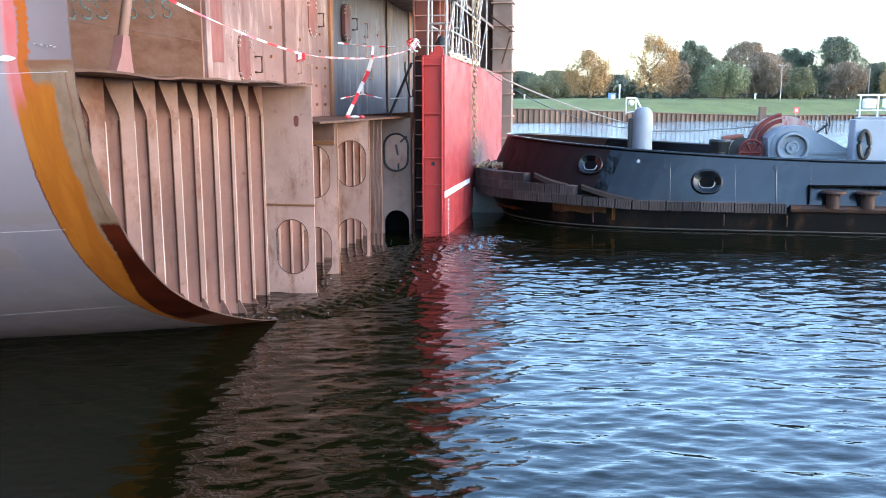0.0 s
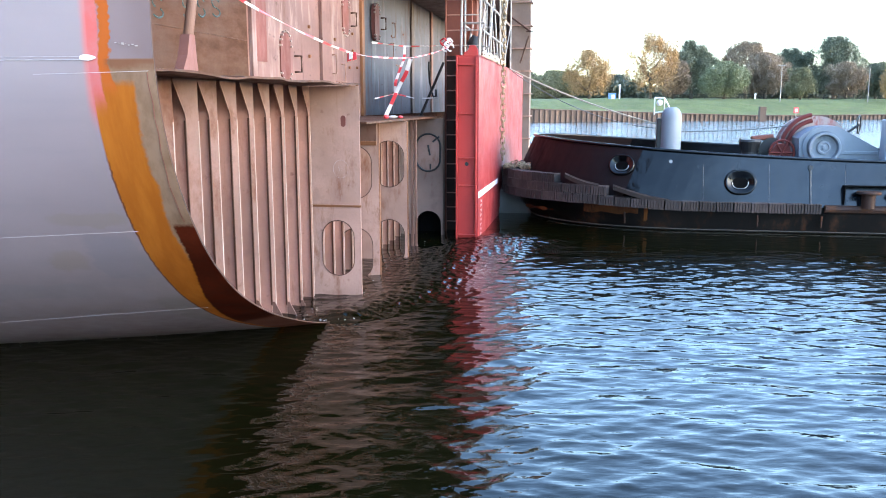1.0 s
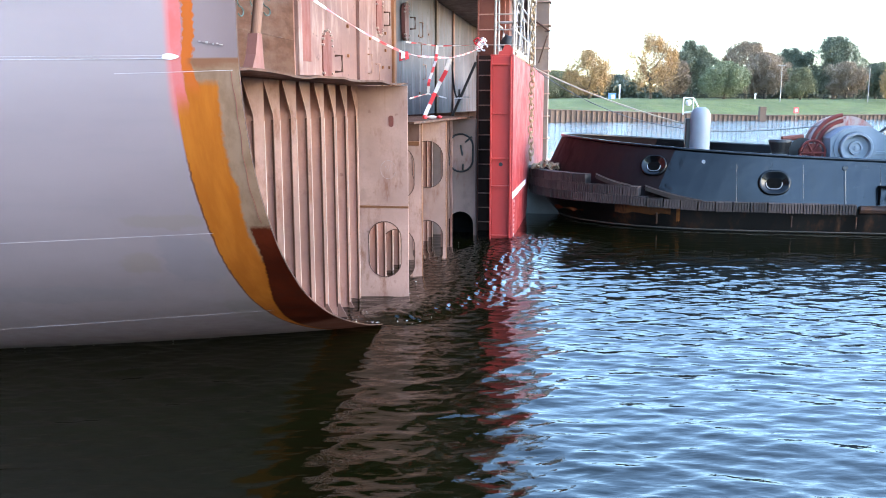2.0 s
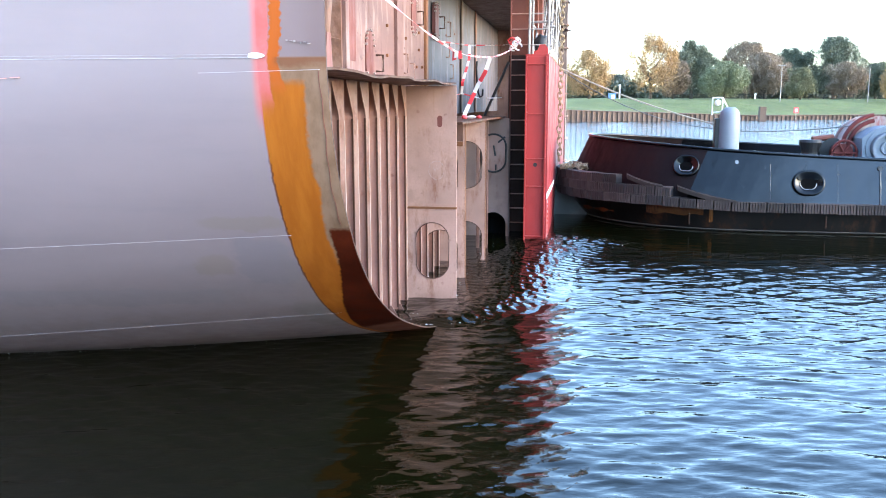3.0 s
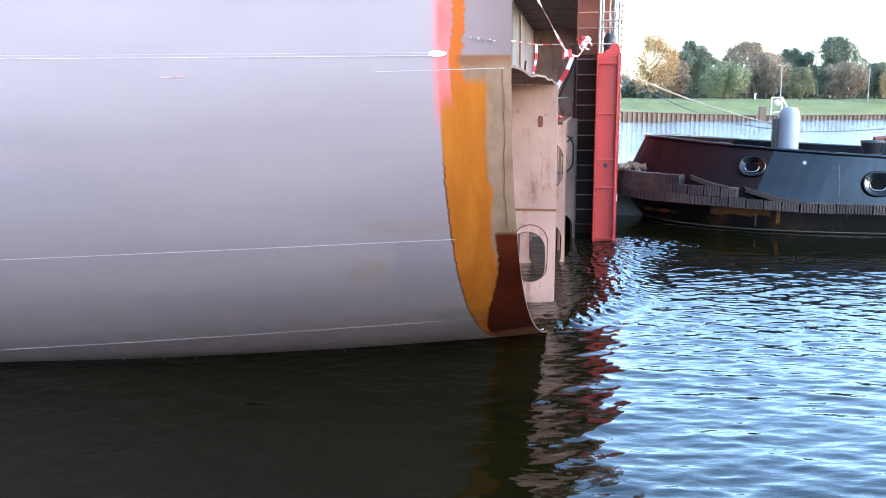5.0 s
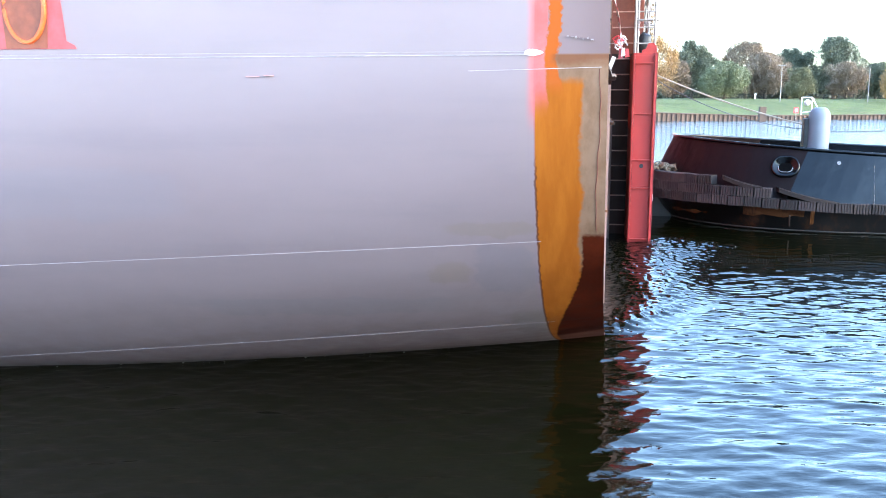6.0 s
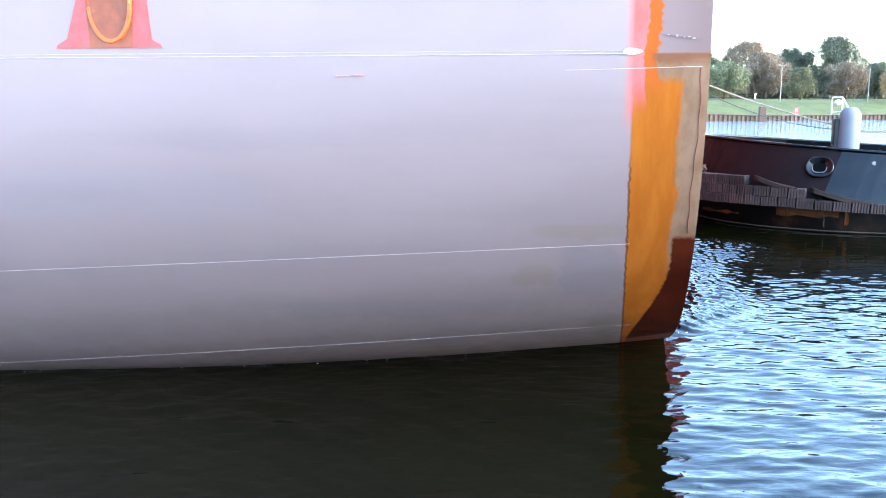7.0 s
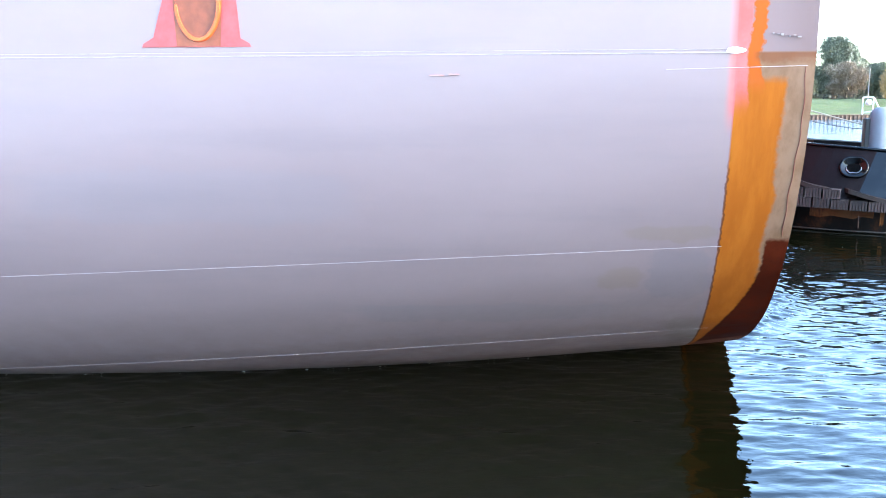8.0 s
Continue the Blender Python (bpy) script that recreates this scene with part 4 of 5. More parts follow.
def build_tug():
    tug = thing("tugboat", "old black and maroon harbour tug with rubber bow fender", "tugboat")
    # lower hull
    bm = bmesh.new()
    lines = []
    for z, inset, tip in ((-0.5, 0.42, 2.4), (0.0, 0.22, 1.95), (0.12, 0.17, 1.86), (0.3, 0.10, 1.70), (0.72, 0.0, 1.44)):
        lines.append([(x, y, z if z < 0.5 else fender_level(x)) for x, y in tug_outline(inset, tip)])
    loft(bm, lines)
    part("lower_hull", bm, M_TUGLOW, tug, "scuffed black lower hull with rust", True)
    # bulwark, leaning inwards
    def bulwark(x_from, x_to, mat, label):
        bm = bmesh.new()
        lo_o = tug_outline(0.02, 1.42)
        hi_o = tug_outline(0.30, 2.02)
        sel = [i for i in range(len(lo_o)) if x_from <= lo_o[i][0] <= x_to]
        runs = []
        for i in sel:
            if runs and runs[-1][-1] == i - 1:
                runs[-1].append(i)
            else:
                runs.append([i])
        for run in runs:
            outer, inner = [], []
            for f in (0.0, 0.35, 0.7, 1.0):
                lo_l, hi_l = [], []
                for i in run:
                    (xa, ya), (xb, yb) = lo_o[i], hi_o[i]
                    x, y = xa + (xb - xa) * f, ya + (yb - ya) * f
                    z = fender_level(xa) + (sheer(xb) - fender_level(xa)) * f
                    s = 1 if y < TUG_Y else -1
                    lo_l.append((x, y, z))
                    hi_l.append((x + 0.02, y + 0.04 * s, z))
                outer.append(lo_l)
                inner.append(hi_l)
            loft(bm, outer + inner[::-1])
        return part("bulwark", bm, mat, tug, label, False)
    bulwark(0, 4.15, M_TUGMAROON, "maroon bow bulwark")
    bulwark(4.0, 14.0, M_TUGHULL, "blue black bulwark with worn patches and painted-in sheen aft")
    # rail cap
    bm = bmesh.new()
    hi = tug_outline(0.28, 2.0)
    tube(bm, [(x, y, sheer(x)) for x, y in hi], 0.035, 6)
    part("rail_cap", bm, M_TUGHULL, tug, "", True)
    # deck
    bm = bmesh.new()
    o = tug_outline(0.3, 1.9)
    prism(bm, o, "z", 0.62, 0.68)
    part("tug_deck", bm, M_TUGDECK, tug)
    # pale boot line
    bm = bmesh.new()
    line = [(x, y - 0.01 if y < TUG_Y else y + 0.01) for x, y in tug_outline(0.205, 1.91)]
    tube(bm, [(x, y, 0.035) for x, y in line], 0.016, 5)
    part("boot_line", bm, plain("weed_stained_line", (0.045, 0.041, 0.033), 0.8), tug, "faint pale line")
    # fender of ridged rubber blocks
    fender = part("bow_fender", boxes(((1.6, TUG_Y - 0.6, 0.72), (1.75, TUG_Y + 0.6, 1.30))), M_RUBBER, tug, "thick fender of ridged rubber blocks")
    b0 = bmesh.new()
    teeth = [(-0.175, 0.12)]
    for k in range(6):
        x = -0.172 + 0.058 * k
        teeth += [(x, -0.07), (x + 0.004, -0.10), (x + 0.042, -0.10), (x + 0.046, -0.07)]
    prism(b0, teeth + [(0.175, 0.12)], "z", -0.100, 0.100)
    me = bpy.data.meshes.new("fender_block")
    b0.to_mesh(me)
    b0.free()
    me.materials.append(M_RUBBER)
    o = tug_outline(-0.06, 1.28)
    arc = [0.0]
    for a, b in zip(o, o[1:]):
        arc.append(arc[-1] + math.hypot(b[0] - a[0], b[1] - a[1]))
    rng = random.Random(9)
    for row in range(3):
        s = 0.18 + 0.17 * (row % 2)
        while s < arc[-1]:
            i = max(k for k in range(len(o) - 1) if arc[k] <= s)
            f = (s - arc[i]) / (arc[i + 1] - arc[i])
            x, y = o[i][0] + (o[i + 1][0] - o[i][0]) * f, o[i][1] + (o[i + 1][1] - o[i][1]) * f
            d = math.degrees(math.atan2(o[i + 1][1] - o[i][1], o[i + 1][0] - o[i][0]))
            reach = (8.2, 3.85, 2.78)[row]
            if x < reach and (y < TUG_Y + 2.5):
                ob = new("fender_block", me)
                ob.parent = fender
                z = fender_level(x) - 0.02 + 0.212 * row
                slope = -math.degrees(math.atan((fender_level(x + 0.2) - fender_level(x - 0.2)) / 0.4)) * (1 if y < TUG_Y else -1)
                ob.matrix_basis = pose(x, y, z, rng.uniform(-3, 3), slope + rng.uniform(-2, 2), d + 180 + rng.uniform(-2, 2))
            s += 0.358
    # sloping end boards of the fender
    def fender_y(x):
        return TUG_Y - tug_half(x, 3.21, 1.28)
    for xa, za, xb, zb, base in ((2.86, 1.20, 3.62, 0.985, 0.292), (3.94, 0.985, 5.15, 0.70, 0.08)):
        b = bmesh.new()
        rows = []
        for k in range(7):
            f = k / 6
            x, z = xa + (xb - xa) * f, za + (zb - za) * f - 0.03 * math.sin(math.pi * f)
            y = fender_y(x)
            low = max(z - 0.09, min(z - 0.03, fender_level(x) + base))
            rows.append([b.verts.new(p) for p in ((x, y - 0.09, z), (x, y + 0.22, z + 0.01), (x, y + 0.22, low), (x, y - 0.09, low))])
        for p, q in zip(rows, rows[1:]):
            for i in range(4):
                b.faces.new((p[i], p[(i + 1) % 4], q[(i + 1) % 4], q[i]))
        b.faces.new(rows[0])
        b.faces.new(rows[-1])
        part("fender_board", b, M_BOARD, tug, "sloping worn board")
    for x0, x1, z0, z1 in ((3.3, 4.5, 0.36, 0.55), (4.62, 4.70, 0.22, 0.58), (1.9, 2.6, 0.30, 0.36)):
        bm = bmesh.new()
        rows = []
        for k in range(7):
            x = x0 + (x1 - x0) * k / 6
            wob = 0.03 * math.sin(k * 2.1)
            rows.append([(x, TUG_Y - tug_half(x, 3.13, 1.42) - 0.012, z1 + wob), (x, TUG_Y - tug_half(x, 3.10, 1.45) - 0.012, z0 - wob)])
        loft(bm, rows)
        bmesh.ops.solidify(bm, geom=bm.faces[:], thickness=0.012)
        part("rust_patch", bm, M_BRIGHTRUST if x1 - x0 < 0.2 else M_ORANGERUST, tug, "orange rust patch")
    # rusty rubbing strip aft of the fender
    bm = bmesh.new()
    pts = [(x, TUG_Y - tug_half(x) - 0.03, 0.565 - 0.002 * (x - 8.3)) for x in np.linspace(8.35, 14, 12)]
    tube(bm, pts, 0.085, 8)
    part("rubbing_strip", bm, M_STRIP, tug, "rusty steel rubbing strip")
    for x in (4.2, 7.0, 8.3):
        y = TUG_Y - tug_half(x) - 0.02
        part("drain_pipe", rod(bmesh.new(), (x, y, 0.4), (x + 0.01, y + 0.03, 0.16), 0.02, 6), M_STRIP, tug)
    # fairleads through the bulwark: a raised dish round a dark throat, its lip worn bright
    for x, z, w in ((4.13, 1.41, 0.58), (6.63, 1.09, 0.66)):
        y = bulwark_y(x, z)
        ang = math.degrees(math.atan2(bulwark_y(x + 0.2, z) - bulwark_y(x - 0.2, z), 0.4))
        lean = -math.degrees(math.atan2(bulwark_y(x, z + 0.2) - bulwark_y(x, z - 0.2), 0.4))
        b = bmesh.new()
        loft(b, [[(p[0], d, p[1]) for p in ring + ring[:1]] for ring, d in ((oval(0, 0, w * 1.02, w * 0.84, 36), 0.05), (oval(0, 0, w, w * 0.82, 36), -0.06), (oval(0, 0, w * 0.94, w * 0.77, 36), -0.085), (oval(0, 0, w * 0.86, w * 0.69, 36), -0.075), (oval(0, -0.01, w * 0.62, w * 0.47, 36), -0.03), (oval(0, -0.015, w * 0.50, w * 0.36, 36), -0.012))])
        bmesh.ops.remove_doubles(b, verts=b.verts, dist=0.0005)
        fl = part("fairlead", b, M_TUGHULL, tug, "cast oval fairlead rim", True)
        fl.matrix_basis = pose(x, y, z, 0, 0, ang) @ pose(0, 0, 0, lean)
        # black plate paints the throat's shade, as no hole is cut
        b = bmesh.new()
        prism(b, oval(0, -0.015, w * 0.50, w * 0.36, 24), "y", -0.014, 0.02)
        part("fairlead_throat", b, M_SHADEBLACK, fl, "black plate standing in for the shaded opening")
        b = bmesh.new()
        lip = oval(0, -0.015, w * 0.50, w * 0.36, 32)
        tube(b, [(p[0], -0.024, p[1]) for p in lip[15:] + lip[:2]], 0.010, 6)
        part("fairlead_lip", b, M_STEEL, fl, "bright worn lower lip")
    part("bulwark_eye", rod(bmesh.new(), (5.17, bulwark_y(5.17, 1.52) - 0.02, 1.52), (5.17, bulwark_y(5.17, 1.52) + 0.05, 1.52), 0.04, 12), M_TUGGREY, tug, "small round pale eye")
    b = bmesh.new()
    rod(b, (8.07, bulwark_y(8.07, 1.42) - 0.05, 1.42), (8.07, bulwark_y(8.07, 1.42) + 0.05, 1.42), 0.05, 12)
    rod(b, (8.07, bulwark_y(8.07, 0.62) - 0.002, 0.62), (8.07, bulwark_y(8.07, 1.40) - 0.002, 1.40), 0.022, 8)
    part("bulwark_seam", b, M_GAP, tug, "paler streaked seam")
    for x in (5.86, 7.23, 8.78):
        part("bulwark_joint", rod(bmesh.new(), (x, bulwark_y(x, 0.66), 0.66), (x, bulwark_y(x, 1.48), 1.48), 0.0045, 6), M_GAP, tug)
    # mooring recess with a pair of bollards
    # black strips draw the recess edge, as no recess is cut
    for a, c in (((8.72, 12.66, 1.045), (12.5, 12.95, 1.062)), ((8.72, 12.66, 0.66), (8.732, 12.95, 1.045))):
        part("recess_edge", boxes((a, c)), M_SHADEBLACK, tug, "dark edge of the mooring recess")
    for x in (9.18, 9.87):
        b = bmesh.new()
        rod(b, (x, 12.60, 0.60), (x, 12.60, 0.91), 0.135, 20)
        rod(b, (x, 12.60, 0.90), (x, 12.60, 0.925), 0.23, 24, 0.25)
        rod(b, (x, 12.60, 0.925), (x, 12.60, 0.955), 0.25, 24, 0.235)
        part("side_bollard", b, M_STRIP, tug, "rusty mushroom bollard")

    # vent on the foredeck with lamp bracket
    vent = thing("ventilator", "pale grey round-topped ventilator on the tug's foredeck", "ventilator")
    b = bmesh.new()
    prof = [(0.0, 2.70), (0.10, 2.69), (0.18, 2.64), (0.235, 2.54), (0.25, 2.42), (0.25, 0.68)]
    rows = [[b.verts.new((5.40 + r * math.cos(a), 15.75 + r * math.sin(a), z)) for a in np.linspace(0, 2 * math.pi, 25)[:-1]] for r, z in prof[1:]]
    for r0, r1 in zip(rows, rows[1:]):
        for k in range(24):
            b.faces.new((r0[k], r0[(k + 1) % 24], r1[(k + 1) % 24], r1[k]))
    b.faces.new(rows[0])
    part("vent_body", b, M_TUGGREY, vent, "pale grey body", True)
    part("vent_back", boxes(((5.05, 15.70, 0.68), (5.20, 15.95, 2.42)), bevel=0.02), M_BLACK, vent, "dark post")
    b = bmesh.new()
    for a, c in (((4.98, 15.8, 2.50), (4.98, 15.8, 2.92)), ((5.22, 15.8, 2.50), (5.22, 15.8, 2.92)), ((4.98, 15.8, 2.92), (5.22, 15.8, 2.92)), ((4.98, 15.8, 2.55), (5.3, 15.8, 2.60)), ((5.22, 15.8, 2.92), (5.38, 15.8, 2.62))):
        rod(b, a, c, 0.016, 6)
    part("lamp_bracket", b, M_WHITE, vent, "white tube bracket")
    b = bmesh.new()
    bmesh.ops.create_uvsphere(b, u_segments=14, v_segments=8, radius=0.075, matrix=Matrix.Translation((5.10, 15.76, 2.80)))
    part("lamp", b, M_WHITE, vent, "round white lamp", True)

    # mooring bitts
    bit = thing("mooring_bitt", "black iron mooring bitt on the tug's deck", "bollard")
    b = bmesh.new()
    rod(b, (7.24, 15.4, 0.68), (7.24, 15.4, 1.62), 0.19, 20)
    rod(b, (7.24, 15.4, 1.62), (7.24, 15.4, 1.86), 0.19, 20, 0.265)
    rod(b, (7.24, 15.4, 1.86), (7.24, 15.4, 1.92), 0.275, 20, 0.25)
    part("post", b, M_BLACK, bit)
    b = bmesh.new()
    rod(b, (7.30, 15.5, 1.93), (7.80, 15.6, 1.98), 0.065, 10)
    part("cross_arm", b, M_LADDER, bit)

    # towing winch
    w = thing("towing_winch", "grey and red towing winch on the tug's deck", "winch")
    b = bmesh.new()
    prism(b, [(8.30, 1.2), (8.25, 1.97), (8.34, 2.06), (8.52, 2.19), (8.72, 2.25), (9.07, 2.255), (9.14, 2.22), (10.00, 1.74), (10.05, 1.68), (10.05, 1.2)], "y", 14.9, 15.6)
    part("gear_case", b, M_TUGGREY, w, "pale grey gear case")
    def disc(rows):
        """A turned shape about the drum's axle from (radius, y) rows."""
        bb = bmesh.new()
        loft(bb, [[(8.80 + r * math.cos(a), y, 1.756 + r * math.sin(a)) for a in np.linspace(0, 2 * math.pi, 41)] for r, y in rows])
        bmesh.ops.remove_doubles(bb, verts=bb.verts, dist=0.0005)
        return bb
    hub = part("gear_cover", disc([(0.36, 14.92), (0.36, 14.74), (0.345, 14.725), (0.305, 14.725), (0.295, 14.74), (0.285, 14.85), (0.16, 14.865), (0.15, 14.80), (0.11, 14.795), (0.10, 14.82), (0.05, 14.82), (0.045, 14.77), (0.002, 14.765)]), M_TUGGREY, w, "round grey cover with a deep rim")
    part("cover_shield", disc([(0.47, 14.93), (0.47, 14.86), (0.38, 14.855)]), M_TUGGREY, hub)
    part("case_step", boxes(((9.20, 14.86, 1.60), (10.0, 14.92, 1.68)), ((9.35, 14.87, 1.44), (9.5, 14.92, 1.50)), bevel=0.01), M_TUGGREY, w)
    b = bmesh.new()
    rod(b, (8.80, 15.65, 1.72), (8.80, 16.5, 1.72), 0.70, 32)
    part("drum", b, painted("drum_paint", (0.36, 0.27, 0.25), (0.26, 0.05, 0.04), 0.6), w, "worn drum")
    for y in (15.62, 16.5):
        part("drum_flange", rod(bmesh.new(), (8.80, y, 1.72), (8.80, y + 0.05, 1.72), 0.76, 36), M_FLANGE, w, "worn red and grey drum flange")
    for r, y0 in ((0.80, 15.56), (0.66, 15.58)):
        b = bmesh.new()
        tube(b, [(8.80 + r * math.cos(a), y0, 1.72 + r * math.sin(a)) for a in np.linspace(1.75, 3.3, 14)], 0.05, 8)
        part("brake_lever", b, M_TUGRED, w, "curved red brake band")
    b = bmesh.new()
    rod(b, (7.92, 15.1, 1.62), (7.92, 15.9, 1.62), 0.22, 20)
    part("warping_head", b, M_TUGRED, w, "red warping head")
    b = bmesh.new()
    ring = [(7.92 + 0.28 * math.cos(a), 15.06, 1.62 + 0.30 * math.sin(a)) for a in np.linspace(0, 2 * math.pi, 20)]
    tube(b, ring, 0.03, 6)
    for a in np.linspace(0, math.pi, 4)[:-1]:
        rod(b, (7.92 - 0.28 * math.cos(a), 15.06, 1.62 - 0.3 * math.sin(a)), (7.92 + 0.28 * math.cos(a), 15.06, 1.62 + 0.3 * math.sin(a)), 0.022, 6)
    part("brake_wheel", b, M_TUGRED, w)
    part("brake_band", rod(bmesh.new(), (7.78, 15.5, 1.66), (7.78, 15.8, 1.66), 0.30, 20), M_BLACK, w)
    b = bmesh.new()
    ring = [(9.67 + 0.085 * math.cos(a), 15.3 + 0.18 * math.cos(a), 2.28 + 0.21 * math.sin(a)) for a in np.linspace(0, 2 * math.pi, 20)]
    tube(b, ring, 0.02, 6)
    rod(b, (9.67, 15.3, 2.28), (9.36, 15.3, 2.05), 0.03, 8)
    rod(b, (9.62, 15.1, 2.28), (9.72, 15.5, 2.28), 0.014, 6)
    part("hand_wheel", b, M_BLACK, w, "black hand wheel")
    part("winch_base", boxes(((7.9, 14.9, 0.68), (10.3, 16.5, 1.25)), bevel=0.02), M_TUGDECK, w)

    # wheelhouse front
    h = thing("tug_wheelhouse", "white and grey tug deckhouse with lights on its roof", "deckhouse")
    part("house_wall", boxes(((9.98, 14.3, 0.68), (14.5, 14.75, 2.42)), bevel=0.03), painted("pale_house_paint", (0.2460, 0.2706, 0.3116), (0.3, 0.15, 0.1), 0.15, 0.1), h, "pale grey house wall")
    part("house_roof", boxes(((10.10, 14.36, 2.42), (14.5, 14.70, 2.48)), bevel=0.02), M_TUGGREY, h)
    part("window", boxes(((11.1, 14.285, 1.5), (11.9, 14.30, 2.15))), M_BLACK, h, "dark window")
    b = bmesh.new()
    tube(b, [(10.20 + 0.11 * math.cos(a), 14.24, 1.86 + 0.30 * math.sin(a)) for a in np.linspace(0, 2 * math.pi + 0.3, 24)], 0.055, 8)
    part("hung_tyre", b, M_BLACK, h, "black rubber fender ring")
    b = bmesh.new()
    for x in (10.12, 10.5, 11.0):
        rod(b, (x, 14.5, 2.47), (x, 14.5, 2.98), 0.018, 6)
    rod(b, (10.05, 14.5, 2.96), (11.3, 14.5, 2.96), 0.022, 6)
    rod(b, (10.05, 14.5, 2.62), (11.3, 14.5, 2.62), 0.018, 6)
    part("lamp_rail", b, M_WHITE, h)
    for x in (10.30, 10.72):
        part("flood_lamp", boxes(((x - 0.13, 14.38, 2.66), (x + 0.13, 14.55, 2.88)), bevel=0.03), M_WHITE, h, "white flood lamp")
    return tug


def build_lines():
    rope = thing("mooring_rope", "pale mooring rope from the red slab to the tug", "rope")
    b = bmesh.new()
    tube(b, sag((1.20, 17.2, 3.72), (5.15, 15.9, 2.25), 0.12), 0.022, 6)
    part("strand", b, M_ROPE, rope)
    b = bmesh.new()
    tube(b, sag((1.25, 17.6, 3.66), (5.15, 16.0, 2.15), 0.30), 0.012, 6)
    part("thin_line", b, M_CABLE, rope)
    wire = thing("tow_wire", "dark tow wire along the tug's foredeck", "wire rope")
    b = bmesh.new()
    tube(b, sag((5.60, 15.8, 2.10), (8.4, 16.0, 2.25), 0.05), 0.016, 6)
    part("strand", b, M_CABLE, wire)
    coil = thing("rope_bundle", "tangled pale rope lashed at the slab's top", "rope")
    rng = random.Random(5)
    for k in range(5):
        b = bmesh.new()
        y0 = 11.6 + 0.9 * k
        tube(b, [(1.14 + 0.06 * math.sin(j * 1.9 + k), y0 + 0.10 * j, 3.80 + 0.05 * math.sin(j * 1.3 + k * 2)) for j in range(12)], 0.035, 6)
        part("turn", b, M_ROPE, coil)


def build_tapes():
    tape_strip("barrier_tape", [(-0.02, 0.6, 4.02), (0.02, 1.2, 3.84), (0.05, 1.6, 3.755), (0.10, 2.1, 3.674), (0.17, 3.06, 3.555), (0.22, 3.9, 3.48), (0.26, 4.7, 3.43), (0.30, 5.5, 3.425), (0.33, 6.33, 3.452), (0.36, 7.3, 3.495), (0.38, 8.2, 3.55), (0.40, 9.3, 3.655), (0.42, 10.4, 3.78), (0.45, 11.4, 3.92)], 0.026, "red and white barrier tape slung across the open end", 0.9, 0.28)
    tape_strip("barrier_tape", [(-0.95, 10.6, 3.985), (-0.54, 11.84, 3.985), (0.0, 11.7, 3.975), (0.36, 11.5, 3.97)], 0.03, "thin red and white tape stretched level", 1.4, 0.2)
    tape_strip("barrier_tape", [(0.27, 8.52, 3.55), (0.18, 8.58, 3.312), (0.05, 8.62, 3.10), (-0.06, 8.56, 2.84), (-0.17, 8.47, 2.57)], 0.07, "red and white tape hanging down to the stringer", 0.5, 0.19)
    tape_strip("barrier_tape", [(-0.54, 11.84, 3.985), (-0.525, 11.66, 3.71), (-0.545, 11.3, 3.45), (-0.57, 11.0, 3.2), (-0.62, 11.2, 2.98)], 0.055, "red and white tape hanging from the level tape", 0.6, 0.2)
    tape_strip("barrier_tape", [(-0.80, 10.2, 2.88), (-0.62, 11.2, 2.985), (-0.3, 11.59, 2.895)], 0.025, "loose end of red and white tape", 1.2, 0.2)
    tape_strip("barrier_tape", [(-0.16, 11.8, 2.89), (0.12, 12.1, 2.91)], 0.025, "short white tape end", 1.2, 0.3)
    end = thing("tape_bundle", "crumpled white and red tape end lying on the stringer", "barrier tape", "barrier tapes")
    for k, (x, y, dx) in enumerate(((-0.17, 8.47, 0.05), (-0.05, 8.5, 0.09), (0.08, 8.5, 0.05))):
        b = bmesh.new()
        bmesh.ops.create_icosphere(b, subdivisions=2, radius=1.0, matrix=Matrix.Translation((x, y, 2.545)) @ Matrix.Diagonal((dx, 0.06, 0.03 if k else 0.045, 1)))
        part("fold", b, M_TAPER if k != 1 else M_TAPEW, end)
    tag = thing("tape_tail", "short red and white tail of tape hanging from the slung tape", "barrier tape", "barrier tapes")
    for k, (dx, dz, mat) in enumerate(((0.0, 0.0, M_TAPEW), (0.05, -0.015, M_TAPER), (-0.03, -0.03, M_TAPER))):
        b = bmesh.new()
        prism(b, [(0.25 + dx, 3.44), (0.285 + dx, 3.44), (0.30 + dx, 3.36 + dz), (0.245 + dx, 3.345 + dz)], "y", 4.68 + 0.012 * k, 4.686 + 0.012 * k)
        part("tape_length", b, mat, tag)
    knot = thing("tape_knot", "bunched red and white tape knotted by the slab", "barrier tape")
    rng = random.Random(8)
    for k in range(8):
        b = bmesh.new()
        c = Vector((0.45 + rng.uniform(-.1, .1), 11.3, 3.95 + rng.uniform(-.06, .08)))
        tube(b, [c + Vector((0.09 * math.cos(a) * rng.uniform(.6, 1), 0.03 * math.sin(3 * a), 0.07 * math.sin(a))) for a in np.linspace(0, 5, 8)], 0.018, 5)
        part("loop", b, M_TAPER if k % 3 == 0 else M_TAPEW, knot)


